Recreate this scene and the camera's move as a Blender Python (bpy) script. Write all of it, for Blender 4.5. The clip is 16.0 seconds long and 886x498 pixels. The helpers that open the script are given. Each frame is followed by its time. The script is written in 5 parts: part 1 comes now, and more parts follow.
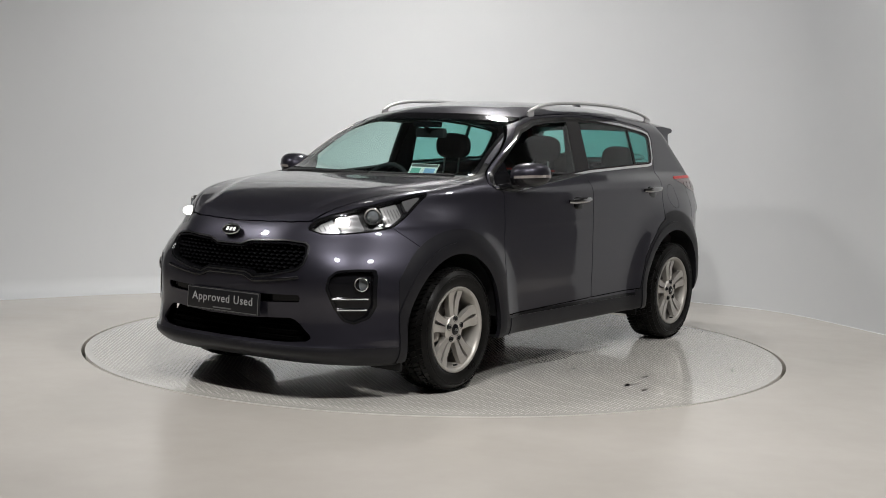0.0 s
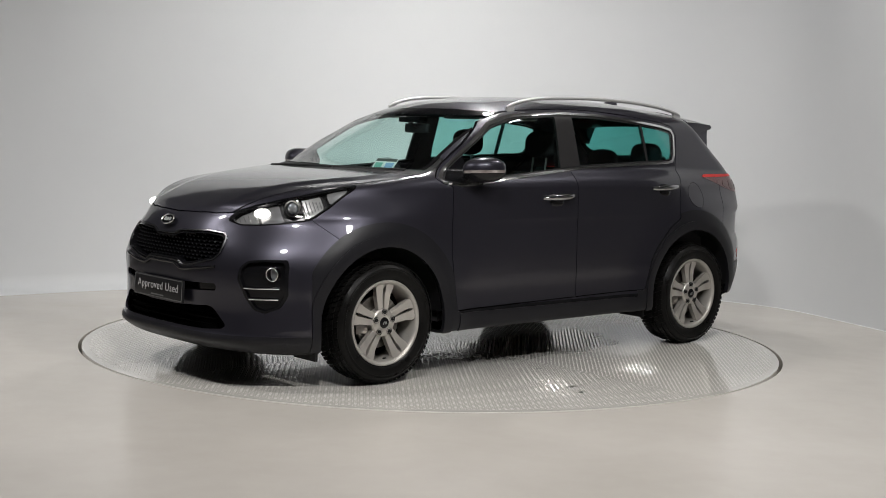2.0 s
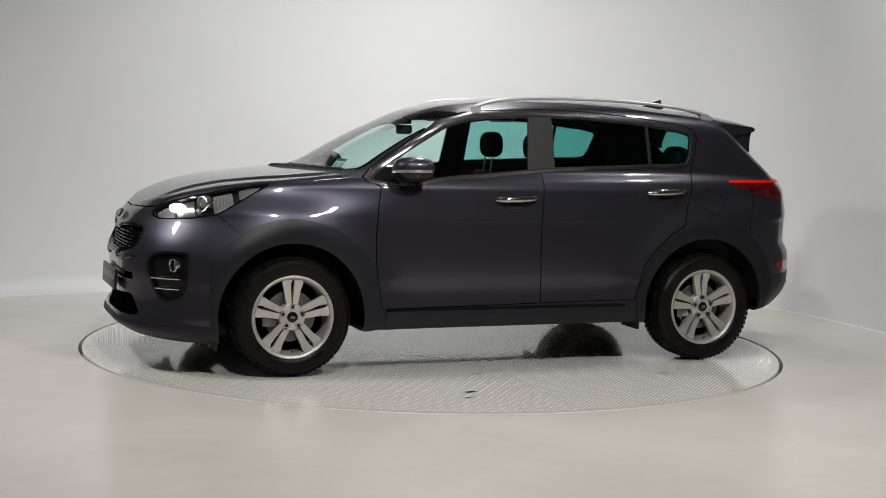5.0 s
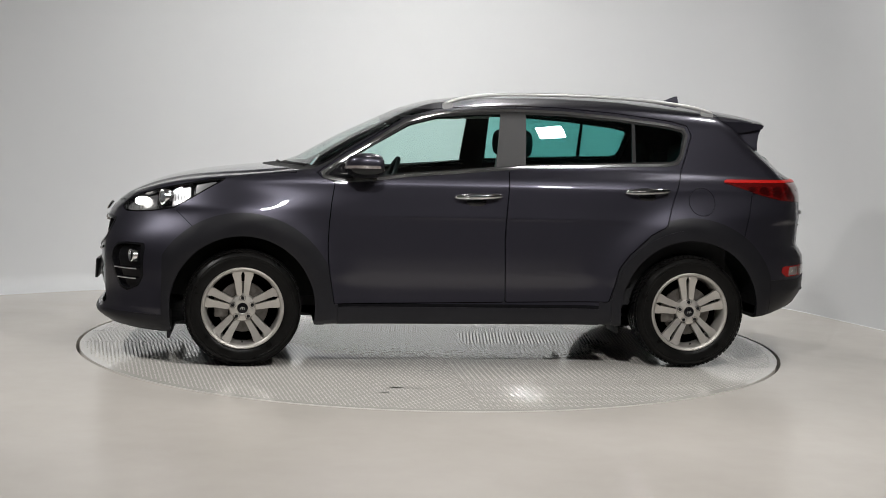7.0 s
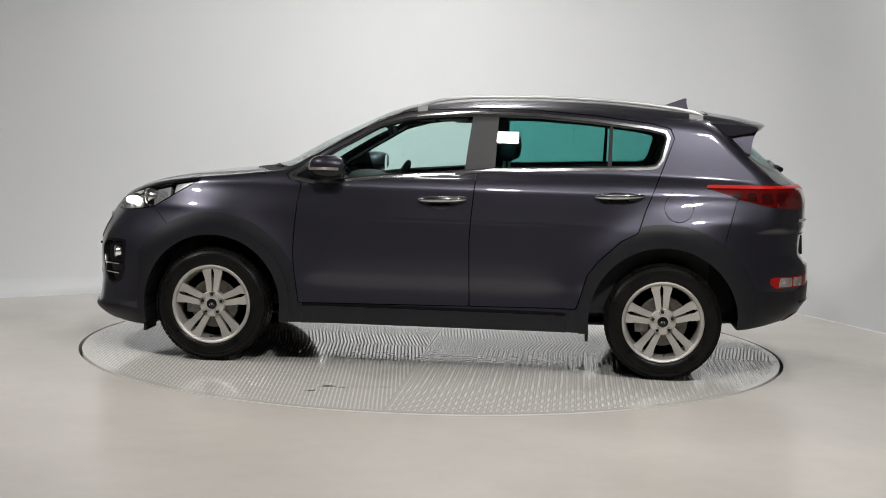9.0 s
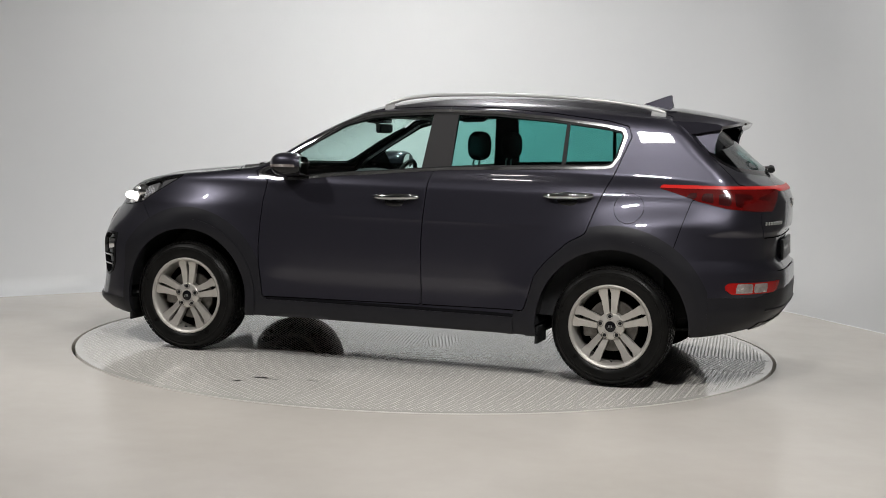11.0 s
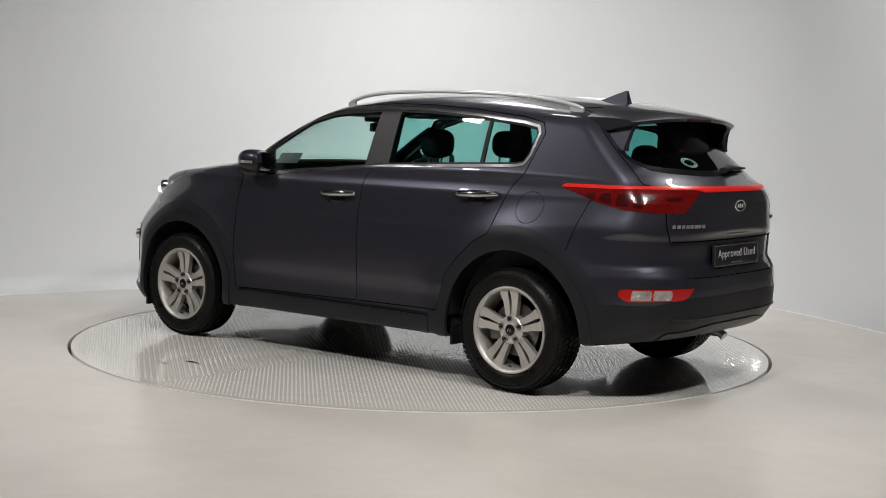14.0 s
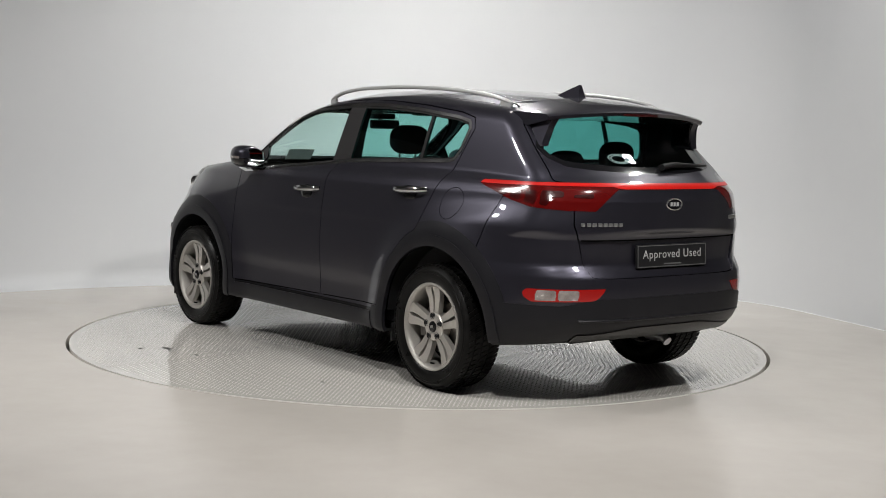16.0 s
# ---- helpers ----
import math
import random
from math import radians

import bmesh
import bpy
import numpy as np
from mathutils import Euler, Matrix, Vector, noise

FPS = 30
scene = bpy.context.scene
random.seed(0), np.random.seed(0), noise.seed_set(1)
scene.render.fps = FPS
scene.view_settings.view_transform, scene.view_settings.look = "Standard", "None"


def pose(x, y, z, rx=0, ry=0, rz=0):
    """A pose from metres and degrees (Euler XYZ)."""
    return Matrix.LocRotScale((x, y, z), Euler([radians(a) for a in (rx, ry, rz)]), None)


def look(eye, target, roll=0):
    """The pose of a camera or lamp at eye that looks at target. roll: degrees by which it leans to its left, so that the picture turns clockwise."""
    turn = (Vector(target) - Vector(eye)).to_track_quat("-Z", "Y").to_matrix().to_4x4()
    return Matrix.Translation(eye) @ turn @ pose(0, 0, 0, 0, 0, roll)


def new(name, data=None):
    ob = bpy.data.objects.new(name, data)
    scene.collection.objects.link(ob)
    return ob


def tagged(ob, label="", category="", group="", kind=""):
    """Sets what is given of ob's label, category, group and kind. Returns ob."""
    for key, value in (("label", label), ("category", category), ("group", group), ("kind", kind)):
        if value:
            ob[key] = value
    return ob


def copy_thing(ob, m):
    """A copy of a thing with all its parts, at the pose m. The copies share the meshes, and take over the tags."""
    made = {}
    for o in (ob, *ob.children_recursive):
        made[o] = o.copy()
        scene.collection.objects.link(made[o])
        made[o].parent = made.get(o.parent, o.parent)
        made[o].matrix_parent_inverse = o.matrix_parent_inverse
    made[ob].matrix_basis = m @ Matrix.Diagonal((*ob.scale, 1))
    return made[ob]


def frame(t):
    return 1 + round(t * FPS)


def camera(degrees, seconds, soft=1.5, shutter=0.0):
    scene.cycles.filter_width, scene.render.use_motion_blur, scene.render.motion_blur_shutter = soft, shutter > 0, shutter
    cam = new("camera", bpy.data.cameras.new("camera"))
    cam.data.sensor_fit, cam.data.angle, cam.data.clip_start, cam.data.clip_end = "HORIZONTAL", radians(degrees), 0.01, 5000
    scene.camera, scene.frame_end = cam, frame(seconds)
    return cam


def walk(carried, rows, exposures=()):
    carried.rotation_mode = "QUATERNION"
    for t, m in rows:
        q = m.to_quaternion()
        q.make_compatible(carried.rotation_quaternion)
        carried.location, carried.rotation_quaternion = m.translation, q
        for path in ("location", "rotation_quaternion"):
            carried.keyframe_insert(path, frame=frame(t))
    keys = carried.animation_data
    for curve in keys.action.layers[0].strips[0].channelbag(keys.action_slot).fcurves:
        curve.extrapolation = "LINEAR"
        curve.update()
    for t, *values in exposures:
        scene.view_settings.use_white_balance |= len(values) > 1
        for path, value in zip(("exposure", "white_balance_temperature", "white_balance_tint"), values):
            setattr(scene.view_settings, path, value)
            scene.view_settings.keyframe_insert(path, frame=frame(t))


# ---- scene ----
# World origin: centre of the turntable, on the floor; the camera looks along +y.
EYE = (0.0, -8.869, 1.417)
CAM = [  # seconds, pan to the left, tilt up (degrees)
    (0.0, -0.255, -4.996), (0.5, -0.289, -4.980), (1.0, -0.375, -5.085), (1.5, -0.401, -5.157), (2.0, -0.392, -5.178),
    (2.5, -0.432, -5.110), (3.0, -0.376, -5.036), (3.5, -0.325, -5.019), (4.0, -0.355, -5.067), (6.5, -0.412, -5.146),
    (7.0, -0.479, -5.210), (7.5, -0.453, -5.163), (8.0, -0.374, -5.123), (8.5, -0.341, -5.070), (9.0, -0.367, -5.071),
    (11.5, -0.701, -5.155), (12.0, -0.734, -5.237), (12.5, -0.765, -5.236), (13.0, -0.779, -5.209), (13.5, -0.806, -5.182),
    (14.0, -0.823, -5.163), (14.5, -0.876, -5.251), (15.0, -0.904, -5.353), (15.5, -0.881, -5.349), (16.0, -0.901, -5.294)]
CAM_ROLL = 1.588
SPIN_START, SPIN_RATE = 234.529, -6.7087  # the turntable's turn in degrees, and degrees a second
CAR_ON_TABLE = (-0.109, 0.128)


def aimed(pan, tilt):
    p, t = radians(pan), radians(tilt)
    way = Vector((-math.sin(p) * math.cos(t), math.cos(p) * math.cos(t), math.sin(t)))
    return look(EYE, Vector(EYE) + way * 9.0, CAM_ROLL)


cam = camera(36.51, 16.0, soft=0.9)
walk(cam, [(t, aimed(p, v)) for t, p, v in CAM], exposures=[(0.0, -0.06), (4.0, 0.0), (9.0, 0.03), (16.0, 0.06)])

# ---- light: small floodlights on the ceiling round the turntable, in a closed white studio ----
world = bpy.data.worlds.new("studio_air")
scene.world = world
world.use_nodes = True
world.node_tree.nodes["Background"].inputs["Color"].default_value = (1.0, 0.98, 0.95, 1)
world.node_tree.nodes["Background"].inputs["Strength"].default_value = 0.02

CEILING_Z = 4.6
FLOODS = [  # place, point aimed at, watts, size, beam
    ((2.3, -4.4, 4.25), (0.6, -1.4, 0.0), 66, 0.30, 130), ((-0.25, -4.8, 4.25), (0.0, -1.4, 0.0), 66, 0.30, 130),
    ((-4.2, -1.9, 4.25), (-1.6, -0.8, 0.0), 50, 0.30, 115), ((2.95, 0.2, 4.25), (2.85, 0.1, 0.0), 40, 0.30, 175),
    ((0.35, 2.35, 4.3), (0.3, 0.4, 0.0), 27, 0.36, 105), ((-0.3, -0.6, 4.3), (-0.3, 3.1, 1.2), 32, 0.36, 90)]


# ---- materials ----
def mat(name, col, rough=0.5, metal=0.0, coat=0.0, coat_rough=0.03, ior=1.5):
    m = bpy.data.materials.new(name)
    m.use_nodes = True
    b = m.node_tree.nodes["Principled BSDF"]
    b.inputs["Base Color"].default_value = (*col, 1)
    b.inputs["Roughness"].default_value, b.inputs["Metallic"].default_value = rough, metal
    b.inputs["Coat Weight"].default_value, b.inputs["Coat Roughness"].default_value = coat, coat_rough
    b.inputs["IOR"].default_value = ior
    return m


def node(m, kind, **values):
    n = m.node_tree.nodes.new(kind)
    for k, v in values.items():
        n.inputs[k.replace("_", " ")].default_value = v
    return n


def link(m, a, b):
    m.node_tree.links.new(a, b)


def grained(m, col_a, col_b, scale, bump=0.0, bump_scale=200.0, rough=None, distance=0.002):
    """Two scales of uneven colour, uneven gloss and fine relief."""
    b = m.node_tree.nodes["Principled BSDF"]
    where = node(m, "ShaderNodeTexCoord")
    big, small = node(m, "ShaderNodeTexNoise", Scale=scale, Detail=5.0), node(m, "ShaderNodeTexNoise", Scale=scale * 9, Detail=4.0)
    ramp = node(m, "ShaderNodeMix")
    ramp.data_type = "RGBA"
    ramp.inputs[6].default_value, ramp.inputs[7].default_value = (*col_a, 1), (*col_b, 1)
    add = m.node_tree.nodes.new("ShaderNodeMath")
    add.operation = "MULTIPLY_ADD"
    add.inputs[1].default_value = 0.35
    for n in (big, small):
        link(m, where.outputs["Object"], n.inputs["Vector"])
    sub = m.node_tree.nodes.new("ShaderNodeMath")
    sub.operation = "MULTIPLY_ADD"
    sub.inputs[1].default_value, sub.inputs[2].default_value = 1.6, -0.47
    link(m, small.outputs["Fac"], add.inputs[0])
    link(m, big.outputs["Fac"], add.inputs[2])
    link(m, add.outputs[0], sub.inputs[0])
    link(m, sub.outputs[0], ramp.inputs[0])
    link(m, ramp.outputs[2], b.inputs["Base Color"])
    if rough:
        rr = node(m, "ShaderNodeMapRange", To_Min=rough[0], To_Max=rough[1], From_Min=0.3, From_Max=0.7)
        link(m, big.outputs["Fac"], rr.inputs["Value"])
        link(m, rr.outputs[0], b.inputs["Roughness"])
    if bump:
        fine = node(m, "ShaderNodeTexNoise", Scale=bump_scale, Detail=3.0)
        bp = node(m, "ShaderNodeBump", Strength=bump, Distance=distance)
        link(m, where.outputs["Object"], fine.inputs["Vector"])
        link(m, fine.outputs["Fac"], bp.inputs["Height"])
        link(m, bp.outputs[0], b.inputs["Normal"])
    return m


def glass(name, tint, gloss_rough=0.01):
    m = bpy.data.materials.new(name)
    m.use_nodes = True
    t = m.node_tree
    t.nodes.remove(t.nodes["Principled BSDF"])
    clear, shine, mix = node(m, "ShaderNodeBsdfTransparent", Color=(*tint, 1)), node(m, "ShaderNodeBsdfGlossy", Roughness=gloss_rough), node(m, "ShaderNodeMixShader")
    edge, power, lift = node(m, "ShaderNodeLayerWeight", Blend=0.5), m.node_tree.nodes.new("ShaderNodeMath"), m.node_tree.nodes.new("ShaderNodeMath")
    power.operation, lift.operation = "POWER", "MULTIPLY_ADD"
    power.inputs[1].default_value, lift.inputs[1].default_value, lift.inputs[2].default_value = 5.0, 0.92, 0.08
    link(m, edge.outputs["Facing"], power.inputs[0])
    link(m, power.outputs[0], lift.inputs[0])
    link(m, lift.outputs[0], mix.inputs[0])
    link(m, clear.outputs[0], mix.inputs[1])
    link(m, shine.outputs[0], mix.inputs[2])
    link(m, mix.outputs[0], t.nodes["Material Output"].inputs["Surface"])
    return m


def glow(name, col, strength):
    m = mat(name, col, 0.3)
    b = m.node_tree.nodes["Principled BSDF"]
    b.inputs["Emission Color"].default_value, b.inputs["Emission Strength"].default_value = (*col, 1), strength
    return m


PAINT = mat("paint_graphite", (0.02, 0.02, 0.024), 0.37, 0.75, 1.0, 0.008)
PAINT.node_tree.nodes["Principled BSDF"].inputs["Coat IOR"].default_value = 1.47
flake = node(PAINT, "ShaderNodeTexNoise", Scale=900.0, Detail=2.0)
fcoord = node(PAINT, "ShaderNodeTexCoord")
fmix = node(PAINT, "ShaderNodeMix")
fmix.data_type = "RGBA"
fmix.inputs[6].default_value, fmix.inputs[7].default_value = (0.0225, 0.0214, 0.0298, 1), (0.0490, 0.0468, 0.0632, 1)
link(PAINT, fcoord.outputs["Object"], flake.inputs["Vector"])
link(PAINT, flake.outputs["Fac"], fmix.inputs[0])
link(PAINT, fmix.outputs[2], PAINT.node_tree.nodes["Principled BSDF"].inputs["Base Color"])
CLAD = grained(mat("cladding_plastic", (0.03, 0.03, 0.033), 0.45), (0.0090, 0.0088, 0.0108), (0.0125, 0.0122, 0.0146), 9.0, 0.25, 700.0, (0.36, 0.42), 0.0004)
BLACK = mat("gloss_black", (0.006, 0.006, 0.007), 0.12)
DULL = grained(mat("black_plastic", (0.012, 0.012, 0.013), 0.55), (0.005, 0.005, 0.0055), (0.010, 0.010, 0.0105), 12.0, 0.3, 500.0, (0.5, 0.65), 0.0008)
VOID = mat("shut_line_black", (0.002, 0.002, 0.002), 0.9)
CHROME = grained(mat("chrome", (0.75, 0.75, 0.76), 0.08, 1.0), (0.78, 0.78, 0.79), (0.86, 0.86, 0.87), 6.0, 0, 0, (0.12, 0.2))
SATIN = grained(mat("satin_aluminium", (0.6, 0.6, 0.6), 0.28, 1.0), (0.60, 0.60, 0.61), (0.66, 0.66, 0.66), 8.0, 0, 0, (0.33, 0.38))
ALLOY = grained(mat("silver_alloy", (0.6, 0.59, 0.57), 0.3, 0.75), (0.50, 0.475, 0.44), (0.60, 0.575, 0.54), 14.0, 0.1, 700.0, (0.30, 0.44), 0.0005)
RIM = grained(mat("dull_silver_rim", (0.4, 0.38, 0.36), 0.5, 0.6), (0.34, 0.325, 0.30), (0.44, 0.42, 0.39), 14.0, 0.1, 700.0, (0.42, 0.55), 0.0005)
RUBBER = grained(mat("tyre_rubber", (0.012, 0.012, 0.012), 0.5), (0.003, 0.003, 0.003), (0.008, 0.0077, 0.0073), 16.0, 0.4, 260.0, (0.25, 0.5), 0.0012)
BRAKE = grained(mat("brake_disc_steel", (0.3, 0.29, 0.28), 0.35, 0.9), (0.09, 0.08, 0.07), (0.20, 0.19, 0.18), 30.0, 0.2, 300.0, (0.3, 0.5))
FABRIC = grained(mat("black_cloth", (0.02, 0.02, 0.021), 0.9), (0.014, 0.014, 0.015), (0.028, 0.028, 0.03), 30.0, 0.6, 900.0)
CABIN = grained(mat("cabin_plastic", (0.02, 0.02, 0.022), 0.6), (0.015, 0.015, 0.016), (0.027, 0.027, 0.03), 20.0, 0.4, 700.0)
HEADLINER = grained(mat("grey_headliner", (0.25, 0.25, 0.24), 0.9), (0.2, 0.2, 0.19), (0.3, 0.3, 0.29), 12.0)
GLASS = glass("green_tinted_glass", (0.80, 0.955, 0.925))
PRIVACY = glass("dark_tinted_glass", (0.31, 0.66, 0.63))
SCREEN = glass("clear_lamp_cover", (0.95, 0.95, 0.95))
RED = mat("red_lens", (0.30, 0.008, 0.007), 0.12, 0.0, 1.0)
RED_LIT = glow("lit_red_lens", (0.42, 0.008, 0.005), 0.09)
RED_MID = mat("tail_lamp_red", (0.085, 0.0025, 0.0025), 0.12, 0.0, 1.0)
RED_DARK = mat("deep_red_lens", (0.030, 0.0016, 0.0018), 0.15, 0.0, 1.0)
LAMP_WHITE = mat("lamp_reflector", (0.38, 0.38, 0.385), 0.25, 0.6)
LAMP_GREY = mat("lamp_inner_grey", (0.28, 0.28, 0.29), 0.22, 0.7)
LAMP_ON = glow("lit_headlamp", (1.0, 0.97, 0.9), 5.0)
CLEAR_LENS = grained(mat("clear_ribbed_lens", (0.34, 0.30, 0.29), 0.2, 0.4, 1.0), (0.16, 0.12, 0.11), (0.50, 0.46, 0.44), 26.0, 0.3, 120.0, (0.12, 0.3))
PLATE_BLACK = mat("plate_black", (0.012, 0.012, 0.013), 0.3)
LETTER = mat("grey_lettering", (0.36, 0.36, 0.36), 0.4)
PAPER = mat("paper_white", (0.75, 0.77, 0.75), 0.6)
PAPER_BLUE = mat("paper_blue", (0.25, 0.40, 0.62), 0.6)
PAPER_GREEN = mat("paper_green", (0.16, 0.42, 0.34), 0.6)
STICKER = mat("sticker_pale_green", (0.08, 0.15, 0.14), 0.5)
WALL = grained(mat("white_wall_paint", (0.6, 0.6, 0.6), 0.6), (0.570, 0.583, 0.597), (0.598, 0.608, 0.616), 0.7, 0.12, 60.0, (0.5, 0.62))
CEIL = grained(mat("dark_ceiling_paint", (0.1, 0.1, 0.1), 0.8), (0.09, 0.09, 0.092), (0.13, 0.13, 0.13), 0.8)
HALL = grained(mat("grey_hall_wall", (0.16, 0.16, 0.16), 0.8), (0.36, 0.36, 0.365), (0.44, 0.44, 0.44), 0.5)
FLOOR = grained(mat("cream_floor_paint", (0.5, 0.48, 0.44), 0.22), (0.470, 0.440, 0.400), (0.535, 0.503, 0.464), 0.9, 0.05, 25.0, (0.20, 0.27), 0.002)
FLOOD = glow("flood_glow", (1.0, 0.97, 0.93), 30.0)
for m, level in ((RUBBER, 0.11), (CLAD, 0.22), (DULL, 0.25), (VOID, 0.0), (BLACK, 0.3), (PLATE_BLACK, 0.25), (FABRIC, 0.2), (CABIN, 0.3)):
    m.node_tree.nodes["Principled BSDF"].inputs["Specular IOR Level"].default_value = level
SKID = grained(mat("grey_skid_plastic", (0.06, 0.055, 0.052), 0.4), (0.018, 0.017, 0.0165), (0.028, 0.026, 0.025), 14.0, 0.3, 500.0, (0.35, 0.45), 0.0006)
DARK_CHROME = mat("dark_satin_chrome", (0.19, 0.19, 0.20), 0.25, 1.0)

# ---- the car's skin: one smooth solid, cut into panels afterwards (x ahead, y to its left, z up) ----
def tab(v, xs, ys):
    """A smooth curve through a few stations."""
    xs, ys = np.asarray(xs, float), np.asarray(ys, float)
    i = np.clip(np.searchsorted(xs, v) - 1, 0, len(xs) - 2)
    d = np.diff(ys) / np.diff(xs)
    m = np.empty(len(xs))
    m[0], m[-1] = d[0], d[-1]
    m[1:-1] = np.where(d[1:] * d[:-1] > 0, 2 * d[1:] * d[:-1] / np.where(np.abs(d[1:] + d[:-1]) < 1e-9, 1, d[1:] + d[:-1]), 0)
    h = xs[i + 1] - xs[i]
    u = np.clip((v - xs[i]) / h, 0, 1)
    return (ys[i] * (1 + 2 * u) * (1 - u) ** 2 + m[i] * h * u * (1 - u) ** 2 + ys[i + 1] * u * u * (3 - 2 * u) + m[i + 1] * h * u * u * (u - 1))


def smax(a, b, k):
    h = np.maximum(k - np.abs(a - b), 0) / k
    return np.maximum(a, b) + h * h * k / 4


def step(a, b, v):
    u = np.clip((v - a) / (b - a), 0, 1)
    return u * u * (3 - 2 * u)


AXLE_F, AXLE_R, HUB_Z = 1.337, -1.337, 0.34


def skin(x, y, z):
    """Below 0 inside the body, above 0 outside."""
    y = np.abs(y)
    # lower body: width by height, drawn in towards the ends
    w = tab(z, (0.15, 0.26, 0.33, 0.39, 0.47, 0.56, 0.70, 0.84, 0.95, 1.04, 1.065, 1.09, 1.14, 1.20), (0.84, 0.866, 0.873, 0.870, 0.868, 0.872, 0.8735, 0.870, 0.863, 0.8545, 0.851, 0.840, 0.806, 0.70))
    w = w - step(0.9, 1.07, z) * (0.075 * step(0.55, 1.7, x) + 0.055 * step(-0.9, -1.7, x))
    for ax, r in ((AXLE_F, 0.46), (AXLE_R, 0.475)):
        d = np.hypot(x - ax, z - HUB_Z)
        w = w + 0.034 * np.exp(-((d - r) / 0.13) ** 2) * step(1.05, 0.85, z)
    xf = tab(z, (0.15, 0.21, 0.27, 0.31, 0.42, 0.60, 0.75, 0.82, 0.88, 0.95), (2.02, 2.16, 2.232, 2.215, 2.200, 2.205, 2.200, 2.19, 2.165, 2.12))
    xr = tab(z, (0.25, 0.33, 0.40, 0.47, 0.60, 0.66, 0.70, 0.74, 0.85, 0.97, 1.07, 1.12, 1.15, 1.25), (2.02, 2.11, 2.20, 2.238, 2.243, 2.238, 2.216, 2.191, 2.1965, 2.200, 2.199, 2.188, 2.165, 2.06))
    nf = 3.3 - 1.1 * step(0.62, 0.9, z)
    u = np.where(x > 0, np.maximum(x - 1.2, 0) / (xf - 1.2), np.maximum(-1.2 - x, 0) / (xr - 1.2))
    n = np.where(x > 0, nf, 3.6)
    v = y / w
    side = (np.power(u ** n + v ** n + 1e-12, 1 / n) - 1) * 0.85
    # hood and deck
    top = tab(x, (-2.3, -1.9, -1.2, 0.2, 0.9, 1.115, 1.279, 1.461, 1.642, 1.823, 2.003, 2.111, 2.2, 2.3), (1.14, 1.17, 1.19, 1.175, 1.175, 1.163, 1.145, 1.125, 1.099, 1.057, 0.986, 0.912, 0.80, 0.65))
    crease = 0.35 + 0.30 * step(2.1, 1.1, x)
    top = top - 0.026 * (y / 0.75) ** 2.4 - 0.010 * step(crease - 0.03, crease + 0.05, y) * step(0.9, 1.2, x) * step(2.12, 1.9, x)
    low = smax(side, (z - top) * 0.85, 0.045)
    # belt crease on the doors
    under = tab(x, (-2.3, -1.8, -1.2, 1.0, 1.5, 1.9, 2.3), (0.36, 0.30, 0.255, 0.245, 0.19, 0.185, 0.20))
    low = smax(low, under - z, 0.03)
    # greenhouse
    wg = 0.762 - 0.30 * (z - 1.17) - 0.16 * np.maximum(z - 1.3, 0) ** 2 - 0.022 * (x + 0.2) ** 2 * step(0.0, -1.6, x) - 0.025 * step(0.3, 1.0, x)
    roof = tab(x, (-2.2, -1.87, -1.52, -1.27, -0.92, -0.57, -0.22, 0.12, 0.35, 0.6), (1.49, 1.537, 1.58, 1.602, 1.626, 1.632, 1.625, 1.592, 1.548, 1.47))
    roof = roof - 0.075 * (y / 0.62) ** 2.6
    screen = tab(z, (1.05, 1.148, 1.244, 1.34, 1.428, 1.524, 1.60), (1.262, 1.10, 0.938, 0.765, 0.584, 0.380, 0.20)) - 0.20 * (y / 0.74) ** 2.2
    tail = tab(z, (1.05, 1.18, 1.31, 1.45, 1.60), (2.22, 2.11, 1.955, 1.80, 1.64)) - 0.20 * (y / 0.70) ** 2.4
    cab = smax(y - wg, (z - roof), 0.07)
    cab = smax(cab, (x - screen) * 0.46, 0.03)
    cab = smax(cab, (-x - tail) * 0.62, 0.05)
    cab = smax(cab, 0.9 - z, 0.02)
    return -smax(-low, -cab, 0.045)

# ---- mesh kit ----
def part(name, bm, material, parent, label="", smooth=35):
    """One mesh object out of a bmesh (or a mesh), under a thing or a part."""
    if isinstance(bm, bmesh.types.BMesh):
        bmesh.ops.recalc_face_normals(bm, faces=bm.faces)
        me = bpy.data.meshes.new(name)
        bm.to_mesh(me)
        bm.free()
        if smooth:
            me.shade_smooth()
            me.set_sharp_from_angle(angle=radians(smooth))
    else:
        me = bm
    me.materials.append(material)
    ob = new(name, me)
    ob.parent = parent
    return tagged(ob, label)


def mesh_of(name, V, F, smooth=35):
    me = bpy.data.meshes.new(name)
    me.from_pydata([tuple(map(float, v)) for v in V], [], [tuple(map(int, f)) for f in F])
    if smooth:
        me.shade_smooth()
        me.set_sharp_from_angle(angle=radians(smooth))
    return me


def box_bm(a, b, bevel=0.0, seg=2, bm=None):
    bm = bm or bmesh.new()
    made = bmesh.ops.create_cube(bm, size=1)["verts"]
    for v in made:
        v.co = Vector([(p + q) / 2 + c * (q - p) for p, q, c in zip(a, b, v.co)])
    if bevel:
        bmesh.ops.bevel(bm, geom=list({e for v in made for e in v.link_edges}), offset=bevel, segments=seg, affect="EDGES", profile=0.6)
    return bm


